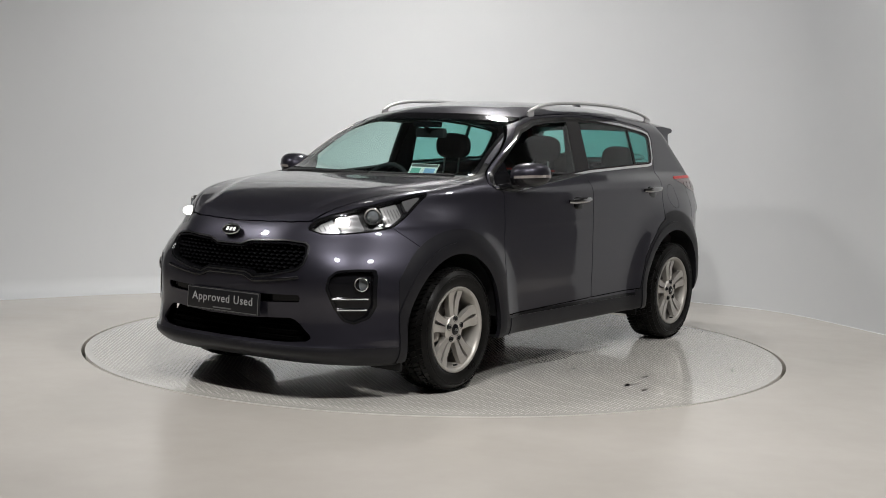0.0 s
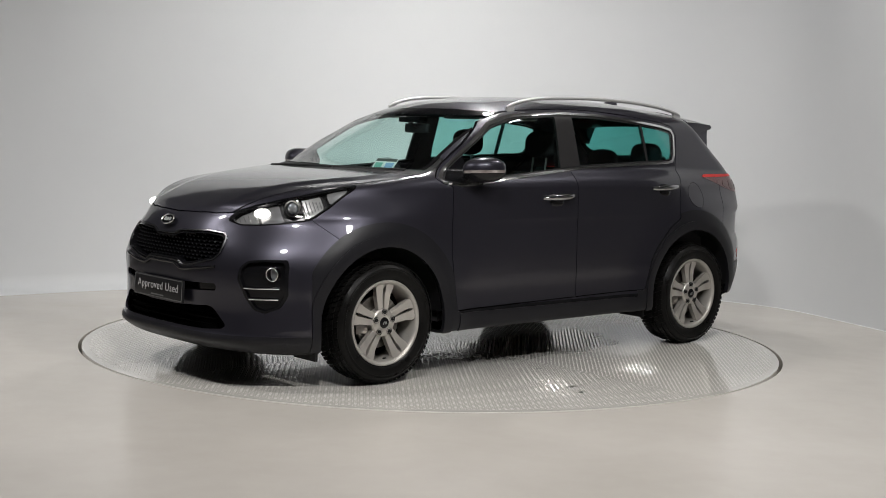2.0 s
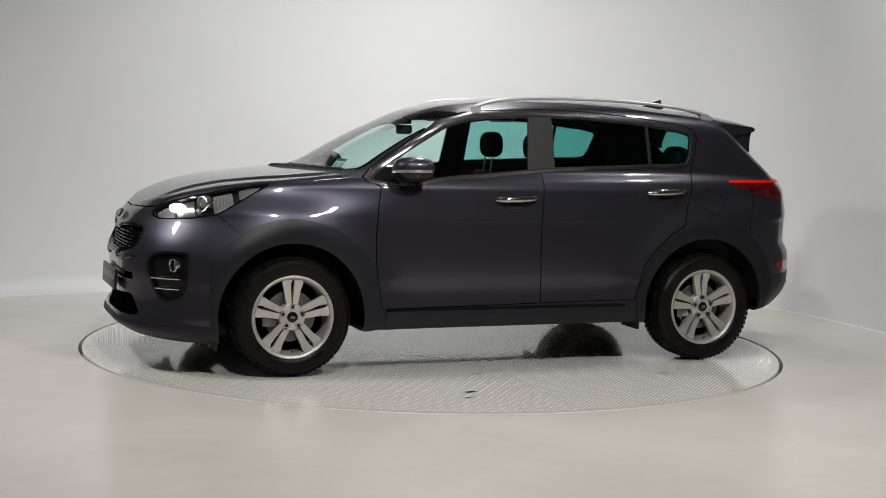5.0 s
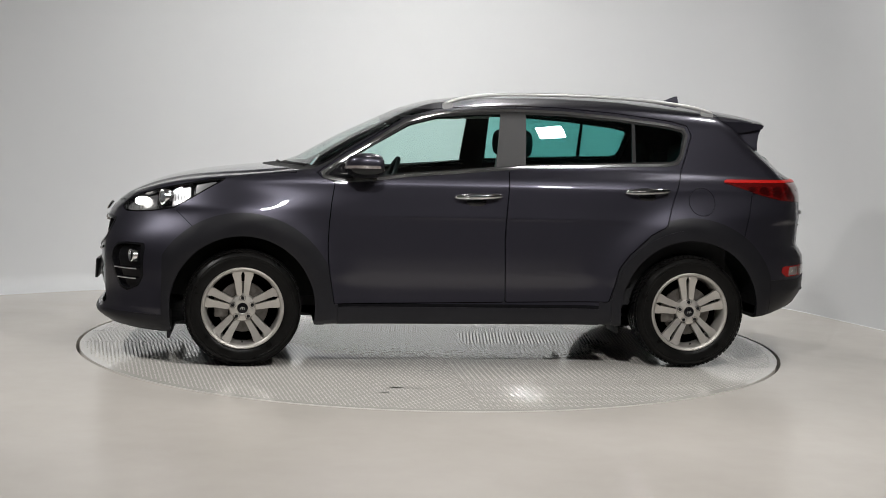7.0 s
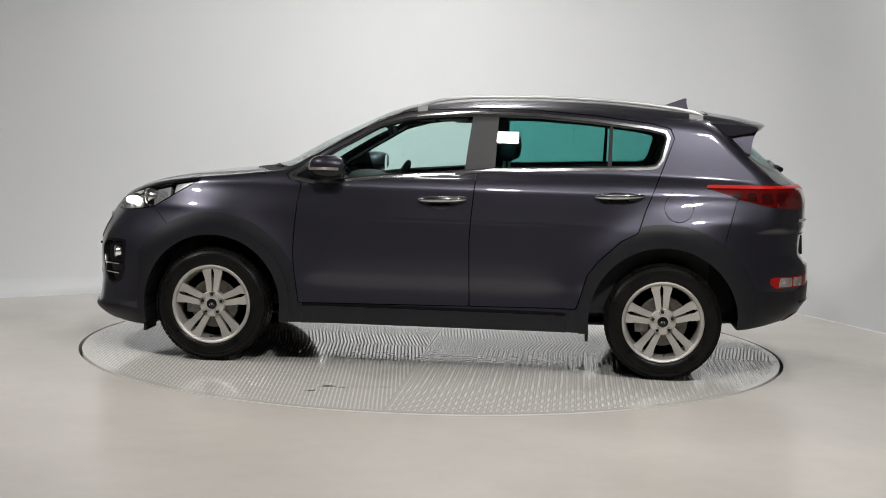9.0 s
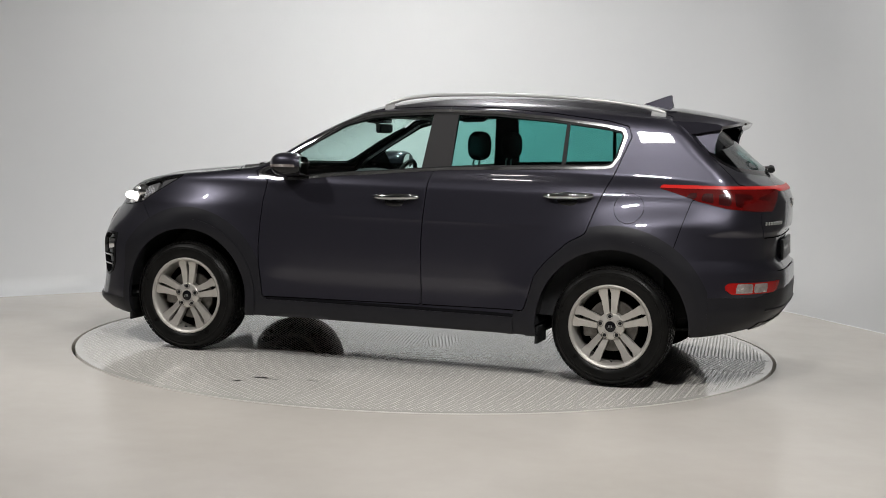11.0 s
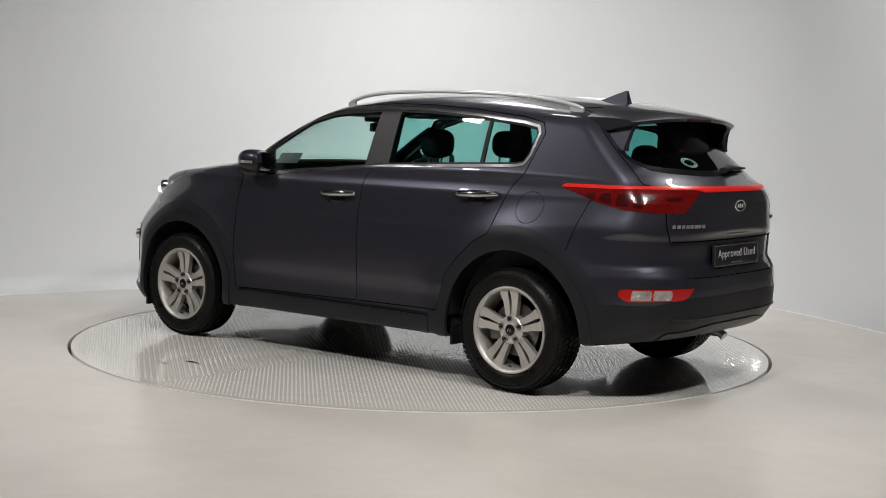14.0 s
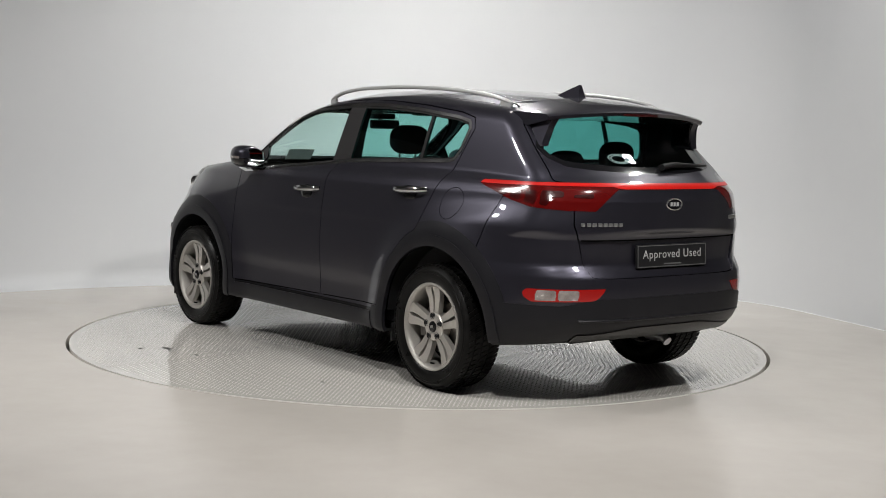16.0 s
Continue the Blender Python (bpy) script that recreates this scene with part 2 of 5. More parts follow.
def tube_bm(pts, radius, seg=10, bm=None, flat=1.0, caps=True):
    """A tube along points; radius a number or one per point; flat squeezes it in height."""
    bm = bm or bmesh.new()
    pts = [Vector(p) for p in pts]
    rs = radius if isinstance(radius, (list, tuple)) else [radius] * len(pts)
    rings = []
    for i, p in enumerate(pts):
        d = (pts[min(i + 1, len(pts) - 1)] - pts[max(i - 1, 0)]).normalized()
        side = d.cross(Vector((0, 0, 1)))
        side = side.normalized() if side.length > 1e-4 else Vector((1, 0, 0))
        up = side.cross(d)
        rings.append([bm.verts.new(p + rs[i] * (math.cos(a) * side + flat * math.sin(a) * up)) for a in (2 * math.pi * k / seg for k in range(seg))])
    for r, s in zip(rings, rings[1:]):
        for k in range(seg):
            bm.faces.new((r[k], r[(k + 1) % seg], s[(k + 1) % seg], s[k]))
    if caps:
        bm.faces.new(rings[0][::-1])
        bm.faces.new(rings[-1])
    return bm


def lathe_bm(profile, seg=64, closed=False, bm=None):
    """Turn a profile of (radius, y) about the y axis."""
    bm = bm or bmesh.new()
    rings = [[bm.verts.new((r * math.cos(a), y, r * math.sin(a))) for a in (2 * math.pi * k / seg for k in range(seg))] for r, y in profile]
    pairs = list(zip(rings, rings[1:])) + ([(rings[-1], rings[0])] if closed else [])
    for r, s in pairs:
        for k in range(seg):
            bm.faces.new((r[k], r[(k + 1) % seg], s[(k + 1) % seg], s[k]))
    return bm


def slab_bm(outline, depth, place=lambda u, v, w: (u, v, w), bevel=0.0, bm=None):
    """A plate of a given outline (u, v) and depth w, set into space by place."""
    bm = bm or bmesh.new()
    lo = [bm.verts.new((u, v, 0)) for u, v in outline]
    hi = [bm.verts.new((u, v, depth)) for u, v in outline]
    n = len(outline)
    faces = [bm.faces.new(lo[::-1]), bm.faces.new(hi)]
    faces += [bm.faces.new((lo[i], lo[(i + 1) % n], hi[(i + 1) % n], hi[i])) for i in range(n)]
    if bevel:
        bmesh.ops.bevel(bm, geom=list(faces[1].edges), offset=bevel, segments=2, affect="EDGES")
    for v in bm.verts:
        v.co = Vector(place(*v.co))
    return bm


def text_mesh(words, size, name="lettering", depth=0.0006, spacing=1.0):
    c = bpy.data.curves.new(name, "FONT")
    c.body, c.size, c.align_x, c.align_y, c.extrude, c.space_character = words, size, "CENTER", "CENTER", depth, spacing
    o = bpy.data.objects.new(name, c)
    me = bpy.data.meshes.new_from_object(o)
    bpy.data.objects.remove(o)
    bpy.data.curves.remove(c)
    return me


# ---- cutting the skin into panels ----
def polygon(u, v, pts):
    """Signed distance to a polygon, below 0 inside."""
    p = np.asarray(pts, float)
    q = np.roll(p, -1, 0)
    best, inside = np.full(u.shape, 1e9), np.zeros(u.shape, bool)
    for (ax, ay), (bx, by) in zip(p, q):
        ex, ey, wx, wy = bx - ax, by - ay, u - ax, v - ay
        t = np.clip((wx * ex + wy * ey) / (ex * ex + ey * ey), 0, 1)
        best = np.minimum(best, (wx - ex * t) ** 2 + (wy - ey * t) ** 2)
        inside ^= ((ay > v) != (by > v)) & (u < (v - ay) * ex / (ey if abs(ey) > 1e-12 else 1e-12) + ax)
    return np.where(inside, -1, 1) * np.sqrt(best)


def cut(V, N, T, f):
    """Splits triangles where f changes its sign: (V, N, inside, outside)."""
    f = np.where(np.abs(f) < 1e-6, 1e-6, f)
    s = f < 0
    k = s[T].sum(1)
    inner, outer = [T[k == 3]], [T[k == 0]]
    extra_v, extra_n, count = [], [], len(V)
    for odd in (1, 2):
        M = T[k == odd]
        if not len(M):
            continue
        sel = s[M] if odd == 1 else ~s[M]
        first = sel.argmax(1)
        r = np.arange(len(M))
        a, b, c = M[r, first], M[r, (first + 1) % 3], M[r, (first + 2) % 3]
        edges = np.sort(np.concatenate([np.stack([a, b], 1), np.stack([a, c], 1)]), 1)
        uniq, back = np.unique(edges, axis=0, return_inverse=True)
        back = back.ravel()
        i, j = uniq[:, 0], uniq[:, 1]
        t = (f[i] / (f[i] - f[j]))[:, None]
        extra_v.append(V[i] + t * (V[j] - V[i]))
        extra_n.append(N[i] + t * (N[j] - N[i]))
        p, q = count + back[:len(M)], count + back[len(M):]
        count += len(uniq)
        one, two = np.stack([a, p, q], 1), np.concatenate([np.stack([p, b, c], 1), np.stack([p, c, q], 1)])
        (inner if odd == 1 else outer).append(one)
        (outer if odd == 1 else inner).append(two)
    V2, N2 = np.concatenate([V] + extra_v), np.concatenate([N] + extra_n)
    # the two passes may split one edge twice: merge by place
    return V2, N2, np.concatenate(inner), np.concatenate(outer)


def tidy(V, N, T):
    used, back = np.unique(T, return_inverse=True)
    V, N, T = V[used], N[used], back.reshape(-1, 3)
    key, first, back = np.unique(np.round(V / 2e-5).astype(np.int64), axis=0, return_index=True, return_inverse=True)
    T = back.ravel()[T]
    T = T[(T[:, 0] != T[:, 1]) & (T[:, 1] != T[:, 2]) & (T[:, 0] != T[:, 2])]
    return V[first], N[first], T


def panel_mesh(name, V, N, T, thick=0.016, push=0.0, both=False, mirror=False):
    """A skin panel with folded edges; both: with its mirror image, mirror: that image alone."""
    V, N, T = tidy(V, N, T)
    N = N / np.maximum(np.linalg.norm(N, axis=1, keepdims=True), 1e-9)
    V = V + N * push
    e = np.concatenate([T[:, [0, 1]], T[:, [1, 2]], T[:, [2, 0]]])
    srt = np.sort(e, 1)
    uniq, inv, cnt = np.unique(srt, axis=0, return_inverse=True, return_counts=True)
    rim = e[cnt[inv.ravel()] == 1]
    rim = rim[np.abs(V[rim][:, :, 1]).max(1) > 1e-4] if both else rim
    A, B = V[rim[:, 0]], V[rim[:, 1]]
    A2, B2 = A - N[rim[:, 0]] * thick, B - N[rim[:, 1]] * thick
    flat = np.cross(B - A, A2 - A)
    flat /= np.maximum(np.linalg.norm(flat, axis=1, keepdims=True), 1e-12)
    n, m = len(V), len(rim)
    r = np.arange(m)
    allV = np.concatenate([V, A, B, B2, A2])
    allN = np.concatenate([N, -flat, -flat, -flat, -flat])
    quads = np.stack([n + r, n + 3 * m + r, n + 2 * m + r, n + m + r], 1)
    faces = [tuple(t) for t in T.tolist()] + [tuple(q) for q in quads.tolist()]
    if mirror or both:
        W, K = allV * (1, -1, 1), allN * (1, -1, 1)
        turned = [tuple(x[::-1]) for x in faces]
        if both:
            c = len(allV)
            faces = faces + [tuple(i + c for i in x) for x in turned]
            allV, allN = np.concatenate([allV, W]), np.concatenate([allN, K])
        else:
            allV, allN, faces = W, K, turned
    me = bpy.data.meshes.new(name)
    me.from_pydata(allV.tolist(), [], faces)
    me.shade_smooth()
    me.normals_split_custom_set_from_vertices(allN.tolist())
    return me


def body_shell():
    """Rays from a spine inside the car meet its skin: a dense even net over the left half."""
    fan = np.radians(np.concatenate([np.linspace(90, 1.2, 78)]))
    xs = np.concatenate([np.full(len(fan), -1.5), np.linspace(-1.5, 1.5, 196), np.full(len(fan), 1.5)])
    al = np.concatenate([-fan, np.zeros(196), fan[::-1]])
    ph = np.linspace(0, math.pi, 190)
    X, P = np.meshgrid(xs, ph, indexing="ij")
    A, _ = np.meshgrid(al, ph, indexing="ij")
    z0 = 0.82 + 0.08 * np.cos(P)
    D = np.stack([np.sin(A), np.cos(A) * np.sin(P), np.cos(A) * np.cos(P)], -1)
    lo = np.zeros(X.shape)
    hit = np.zeros(X.shape, bool)
    r = np.full(X.shape, 0.1)
    for _ in range(75):
        val = skin(X + r * D[..., 0], r * D[..., 1], z0 + r * D[..., 2])
        hit |= val >= 0
        lo = np.where(hit, lo, r)
        r = np.where(hit, r, r + 0.018)
    a, b = lo, lo + 0.018
    for _ in range(18):
        m = (a + b) / 2
        out = skin(X + m * D[..., 0], m * D[..., 1], z0 + m * D[..., 2]) >= 0
        a, b = np.where(out, a, m), np.where(out, m, b)
    V = np.stack([X + a * D[..., 0], np.maximum(a * D[..., 1], 0), z0 + a * D[..., 2]], -1)
    V[:, (0, -1), 1] = 0
    h = 1.5e-3
    N = np.stack([skin(V[..., 0] + dx, V[..., 1] + dy, V[..., 2] + dz) - skin(V[..., 0] - dx, V[..., 1] - dy, V[..., 2] - dz)
                  for dx, dy, dz in ((h, 0, 0), (0, h, 0), (0, 0, h))], -1)
    N /= np.maximum(np.linalg.norm(N, axis=-1, keepdims=True), 1e-9)
    n, k = X.shape
    idx = np.arange(n * k).reshape(n, k)
    q = np.stack([idx[:-1, :-1], idx[:-1, 1:], idx[1:, 1:], idx[1:, :-1]], -1).reshape(-1, 4)
    T = np.concatenate([q[:, [0, 1, 2]], q[:, [0, 2, 3]]])
    return V.reshape(-1, 3), N.reshape(-1, 3), T[:, ::-1]

# ---- the studio ----
def spline(pts, n):
    pts = [Vector(p) for p in pts]
    out = []
    for i in range(len(pts) - 1):
        p0, p1, p2, p3 = pts[max(i - 1, 0)], pts[i], pts[i + 1], pts[min(i + 2, len(pts) - 1)]
        for k in range(n):
            t = k / n
            out.append(0.5 * (2 * p1 + (p2 - p0) * t + (2 * p0 - 5 * p1 + 4 * p2 - p3) * t * t + (3 * p1 - p0 - 3 * p2 + p3) * t ** 3))
    return out + [pts[-1]]


TABLE_R = 2.2587
WALL_TOP = 2.72
WALL_LINE = [(-3.88, 1.34), (-3.47, 1.75), (-2.48, 2.42), (-1.0, 2.98), (0.6, 3.15), (1.7, 2.98), (2.48, 2.55), (2.93, 2.08), (3.25, 1.3), (3.455, 0.71)]


def studio():
    line = spline(WALL_LINE, 12)
    n = len(line)
    V, F = [], []
    # curved wall, 0.15 m thick, with a tight cove at its foot
    prof = [(0.05, 0.0), (0.030, 0.006), (0.012, 0.022), (0.0, 0.055), (0.0, 1.1), (0.0, 2.2), (0.0, WALL_TOP), (-0.15, WALL_TOP), (-0.15, 0.0)]
    for i, p in enumerate(line):
        d = (line[min(i + 1, n - 1)] - line[max(i - 1, 0)]).normalized()
        inn = Vector((d.y, -d.x))
        soft = 2.6 - 2.45 * min(max((p.x - 0.6) / 1.4, 0), 1)
        for off, z in prof:
            k = soft if z < 0.1 and off >= 0 else 1.0
            V.append((p.x + inn.x * off * k, p.y + inn.y * off * k, z * k))
    m = len(prof)
    for i in range(n - 1):
        for k in range(m - 1):
            F.append((i * m + k, i * m + k + 1, (i + 1) * m + k + 1, (i + 1) * m + k))
    me = mesh_of("wall_curved", V, F, 50)
    tagged(part("wall_curved", me, WALL, None), "white painted curved studio wall behind the turntable", kind="structure")
    # floor: one sheet with a round opening for the turntable
    V, F, rings, seg = [], [], [TABLE_R + 0.016, TABLE_R + 0.019, 2.6, 3.2, 4.2, 6.0, 9.0, 14.0], 192
    for j, r in enumerate(rings):
        for k in range(seg):
            a = 2 * math.pi * k / seg
            V.append((r * math.cos(a), r * math.sin(a), -0.003 if j == 0 else 0.0))
    for k in range(seg):
        a = 2 * math.pi * k / seg
        V.append((rings[0] * math.cos(a), rings[0] * math.sin(a), -0.12))
    for j in range(len(rings) - 1):
        for k in range(seg):
            F.append((j * seg + k, (j + 1) * seg + k, (j + 1) * seg + (k + 1) % seg, j * seg + (k + 1) % seg))
    b = len(rings) * seg
    for k in range(seg):
        F.append((k, (k + 1) % seg, b + (k + 1) % seg, b + k))
    tagged(part("floor", mesh_of("floor", V, F, 40), FLOOR, None), "cream painted glossy concrete floor", kind="structure")
    pit = bmesh.new()
    bmesh.ops.create_circle(pit, cap_ends=True, segments=96, radius=TABLE_R + 0.2)
    bmesh.ops.translate(pit, verts=pit.verts, vec=(0, 0, -0.11))
    tagged(part("turntable_pit", pit, VOID, None), "dark pit under the turntable", kind="structure")
    # the hall that closes the place
    for name, a, c in (("wall_behind", (-9, -13.2, 0), (9, -13.0, CEILING_Z)), ("wall_left", (-9.2, -13.0, 0), (-9.0, 6, CEILING_Z)), ("wall_right", (9.0, -13.0, 0), (9.2, 6, CEILING_Z)), ("wall_far", (-9, 6, 0), (9, 6.2, CEILING_Z))):
        tagged(part(name, box_bm(a, c), HALL, None), "plain grey wall of the hall", kind="structure")
    tagged(part("ceiling", box_bm((-9.2, -13.2, CEILING_Z), (9.2, 6.2, CEILING_Z + 0.2)), CEIL, None), "dark plain ceiling with floodlights", kind="structure")
    # floodlights: housing with cooling ribs, bracket and glowing panel
    for place, aim, watts, size, spread in FLOODS:
        lamp = new("floodlight")
        lamp.matrix_world = look(place, aim)
        h = size / 2
        part("housing", box_bm((-h - 0.03, -h - 0.03, 0.02), (h + 0.03, h + 0.03, 0.09), 0.01), DULL, lamp)
        part("glowing_panel", box_bm((-h, -h, 0.012), (h, h, 0.019), 0.002), FLOOD, lamp, "glowing white panel")
        bm = tube_bm([(-h - 0.05, 0, 0.05), (-h - 0.05, 0, 0.2), (h + 0.05, 0, 0.2), (h + 0.05, 0, 0.05)], 0.012, 8)
        part("bracket", bm, DULL, lamp)
        grip = lamp.matrix_world @ Vector((0, 0, 0.2))
        inside = lamp.matrix_world.inverted()
        part("hanger", tube_bm([tuple(inside @ grip), tuple(inside @ Vector((grip.x, grip.y, CEILING_Z + 0.002)))], 0.014, 8), DULL, lamp)
        tagged(lamp, "square black floodlight hung under the ceiling", "lamp", "floodlights round the turntable")
        data = bpy.data.lights.new("flood", "AREA")
        data.shape, data.size, data.energy, data.color = "SQUARE", size, watts, (1.0, 0.985, 0.965)
        data.spread = radians(spread)
        ob = new("flood_light", data)
        ob.matrix_world = look(place, aim)


studio()


# ---- the turntable: tread plate with raised bars in alternate directions ----
def turntable():
    table = new("turntable")
    tagged(table, "round tread-plate turntable with worn cream paint, flush in the floor", "turntable")
    bm = lathe_bm([(0.001, 0.0), (1.2, 0.0), (TABLE_R - 0.006, 0.0), (TABLE_R - 0.004, -0.003), (TABLE_R - 0.004, -0.1), (0.001, -0.1)], 192)
    bmesh.ops.rotate(bm, verts=bm.verts, matrix=Matrix.Rotation(radians(90), 3, "X"))
    part("plate", bm, TREAD, table, "cream tread plate with reflection and shade painted into the middle")
    # raised lozenges, sheet by sheet: the bars lie askew to each sheet's edges in their own way
    sheets = [((-3.0, 0.0), (0.16, 3.0), 45), ((0.0, 3.0), (0.16, 3.0), 7), ((-3.0, -0.2), (-0.30, 0.16), -8), ((-0.2, 0.0), (-0.30, 0.16), 20), ((0.0, 3.0), (-0.30, 0.16), 12),
              ((-3.0, 0.0), (-3.0, -0.30), 6), ((0.0, 3.0), (-3.0, -0.30), 38)]
    pitch, bar, half, high = 0.0225, 0.0085, 0.0040, 0.0013
    g = np.arange(-140, 141)
    I, J = np.meshgrid(g, g)
    I, J = I.ravel(), J.ravel()
    L = np.array([(-1, 0, 0), (0, -1, 0), (1, 0, 0), (0, 1, 0), (-0.5, 0, 1), (0.5, 0, 1)])
    tri = np.array([(0, 1, 4), (1, 5, 4), (1, 2, 5), (2, 3, 5), (3, 4, 5), (3, 0, 4)])
    for (xa, xb), (ya, yb), turn in sheets:
        ca, sa = math.cos(radians(turn)), math.sin(radians(turn))
        x, y = (I * ca - J * sa) * pitch, (I * sa + J * ca) * pitch
        ok = (np.hypot(x, y) < TABLE_R - 0.05) & (x > xa + 0.013) & (x < xb - 0.013) & (y > ya + 0.013) & (y < yb - 0.013)
        x, y, lean = x[ok], y[ok], radians(turn) + np.where((I + J) % 2 == 0, 0.7854, 2.3562)[ok]
        ux, uy = np.cos(lean), np.sin(lean)
        V = np.empty((len(x), 6, 3))
        for k, (a, b, c) in enumerate(L):
            V[:, k, 0] = x + a * bar * ux - b * half * uy
            V[:, k, 1] = y + a * bar * uy + b * half * ux
            V[:, k, 2] = 0.0002 + c * high
        F = (np.arange(len(x))[:, None, None] * 6 + tri[None]).reshape(-1, 3)
        me = bpy.data.meshes.new("tread")
        me.from_pydata(V.reshape(-1, 3).tolist(), [], F.tolist())
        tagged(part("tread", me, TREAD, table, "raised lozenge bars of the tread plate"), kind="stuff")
    # joints between the sheets
    for x0, y0, x1, y1 in ((-2.24, 0.16, 2.24, 0.16), (-2.22, -0.30, 2.22, -0.30), (0.0, 0.16, 0.0, 2.24), (0.0, -2.24, 0.0, -0.30), (-0.2, -0.30, -0.2, 0.16), (0.0, -0.30, 0.0, 0.16)):
        part("sheet_joint", box_bm((x0 - 0.0018, y0 - 0.0018, -0.001), (x1 + 0.0018, y1 + 0.0018, 0.0004)), JOINT, table, "dark joint between two sheets")
    # scuffs and dirt on the plate
    rng = random.Random(4)
    marks = [(0.155, 1.150, 0.036, 0.010), (0.40, 1.647, 0.05, 0.014), (0.466, 1.79, 0.03, 0.012), (0.10, 1.60, 0.07, 0.006), (-0.293, 1.075, 0.03, 0.005), (0.33, 1.665, 0.11, 0.004), (-0.50, 1.90, 0.06, 0.004), (-0.98, 1.40, 0.05, 0.005), (0.72, -1.164, 0.03, 0.006), (-1.2, -1.1, 0.05, 0.005), (1.35, 1.05, 0.06, 0.004)]
    for k, (x, y, a, b) in enumerate(marks):
        bm = bmesh.new()
        ring = []
        turn = rng.uniform(-0.5, 0.5) if k else 0.1
        for j in range(18):
            t = 2 * math.pi * j / 18
            r = rng.uniform(0.65, 1.1)
            u, v = a * r * math.cos(t), b * r * math.sin(t)
            ring.append(bm.verts.new((x + u * math.cos(turn) - v * math.sin(turn), y + u * math.sin(turn) + v * math.cos(turn), 0.0016)))
        bm.faces.new(ring)
        bmesh.ops.solidify(bm, geom=bm.faces[:], thickness=-0.0008)
        part("scuff_mark", bm, SCUFF_DARK if k in (0, 9) else SCUFF, table, "dark rubber scrap" if k == 0 else "brownish scuff on the paint")
    return table


JOINT = mat("joint_dirt", (0.30, 0.285, 0.26), 0.7)
SCUFF_DARK = mat("rubber_scuff", (0.05, 0.048, 0.045), 0.6)
SCUFF = grained(mat("brown_scuff", (0.3, 0.28, 0.25), 0.5), (0.26, 0.245, 0.22), (0.42, 0.40, 0.365), 40.0)


TREAD = mat("shaded_tread_plate", (0.5, 0.48, 0.44), 0.3, 0.0, 0.7, 0.05)
TREAD.node_tree.nodes["Principled BSDF"].inputs["Coat IOR"].default_value = 1.6


def tread_material(m):
    """Cream paint; its greyer middle paints in the reflection and shade under the car."""
    b = m.node_tree.nodes["Principled BSDF"]
    w = node(m, "ShaderNodeTexCoord")
    big, fine = node(m, "ShaderNodeTexNoise", Scale=1.1, Detail=6.0, Roughness=0.6), node(m, "ShaderNodeTexNoise", Scale=26.0, Detail=5.0)
    for n in (big, fine):
        link(m, w.outputs["Object"], n.inputs["Vector"])
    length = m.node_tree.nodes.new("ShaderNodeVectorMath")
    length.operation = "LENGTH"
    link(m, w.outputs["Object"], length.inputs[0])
    # mask of the painted-in under-car tone: full in the middle, fading outwards
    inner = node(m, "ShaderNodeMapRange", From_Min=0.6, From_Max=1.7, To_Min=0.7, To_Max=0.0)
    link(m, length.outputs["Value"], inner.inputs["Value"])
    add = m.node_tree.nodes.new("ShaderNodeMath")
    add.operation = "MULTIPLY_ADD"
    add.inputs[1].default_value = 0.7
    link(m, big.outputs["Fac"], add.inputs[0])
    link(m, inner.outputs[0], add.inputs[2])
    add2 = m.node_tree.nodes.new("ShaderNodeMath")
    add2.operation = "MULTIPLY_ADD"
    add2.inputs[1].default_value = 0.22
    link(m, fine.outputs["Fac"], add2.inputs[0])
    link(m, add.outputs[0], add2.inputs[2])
    greyed = node(m, "ShaderNodeMapRange", From_Min=0.62, From_Max=0.98, To_Min=0.0, To_Max=1.0)
    link(m, add2.outputs[0], greyed.inputs["Value"])
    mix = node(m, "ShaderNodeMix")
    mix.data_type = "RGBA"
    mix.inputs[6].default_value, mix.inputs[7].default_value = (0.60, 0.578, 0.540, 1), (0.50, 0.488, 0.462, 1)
    link(m, greyed.outputs[0], mix.inputs[0])
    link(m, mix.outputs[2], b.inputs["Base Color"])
    met = node(m, "ShaderNodeMapRange", To_Min=0.0, To_Max=0.08)
    link(m, greyed.outputs[0], met.inputs["Value"])
    link(m, met.outputs[0], b.inputs["Metallic"])
    ro = node(m, "ShaderNodeMapRange", From_Min=0.3, From_Max=0.7, To_Min=0.09, To_Max=0.19)
    link(m, fine.outputs["Fac"], ro.inputs["Value"])
    link(m, ro.outputs[0], b.inputs["Roughness"])


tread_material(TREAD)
TABLE = turntable()

# ---- the car ----
CAR = new("car")
tagged(CAR, "dark graphite grey five-door compact SUV parked on the turntable, headlamps lit", "car")

DLO = [(0.898, 1.126), (0.785, 1.202), (0.602, 1.316), (0.384, 1.449), (0.215, 1.496), (0.087, 1.511), (-0.22, 1.529), (-0.566, 1.525), (-0.912, 1.501), (-1.227, 1.466), (-1.332, 1.444), (-1.352, 1.401), (-1.318, 1.272), (-1.281, 1.22), (-1.22, 1.21), (-0.905, 1.199), (-0.321, 1.174), (0.087, 1.136), (0.381, 1.113), (0.58, 1.087), (0.745, 1.074), (0.878, 1.095)]
B_POST = [(-0.205, 1.7), (-0.345, 1.7), (-0.322, 1.0), (-0.128, 1.0)]
Q_POST = [(-1.000, 1.7), (-1.018, 1.7), (-1.009, 1.0), (-0.984, 1.0)]
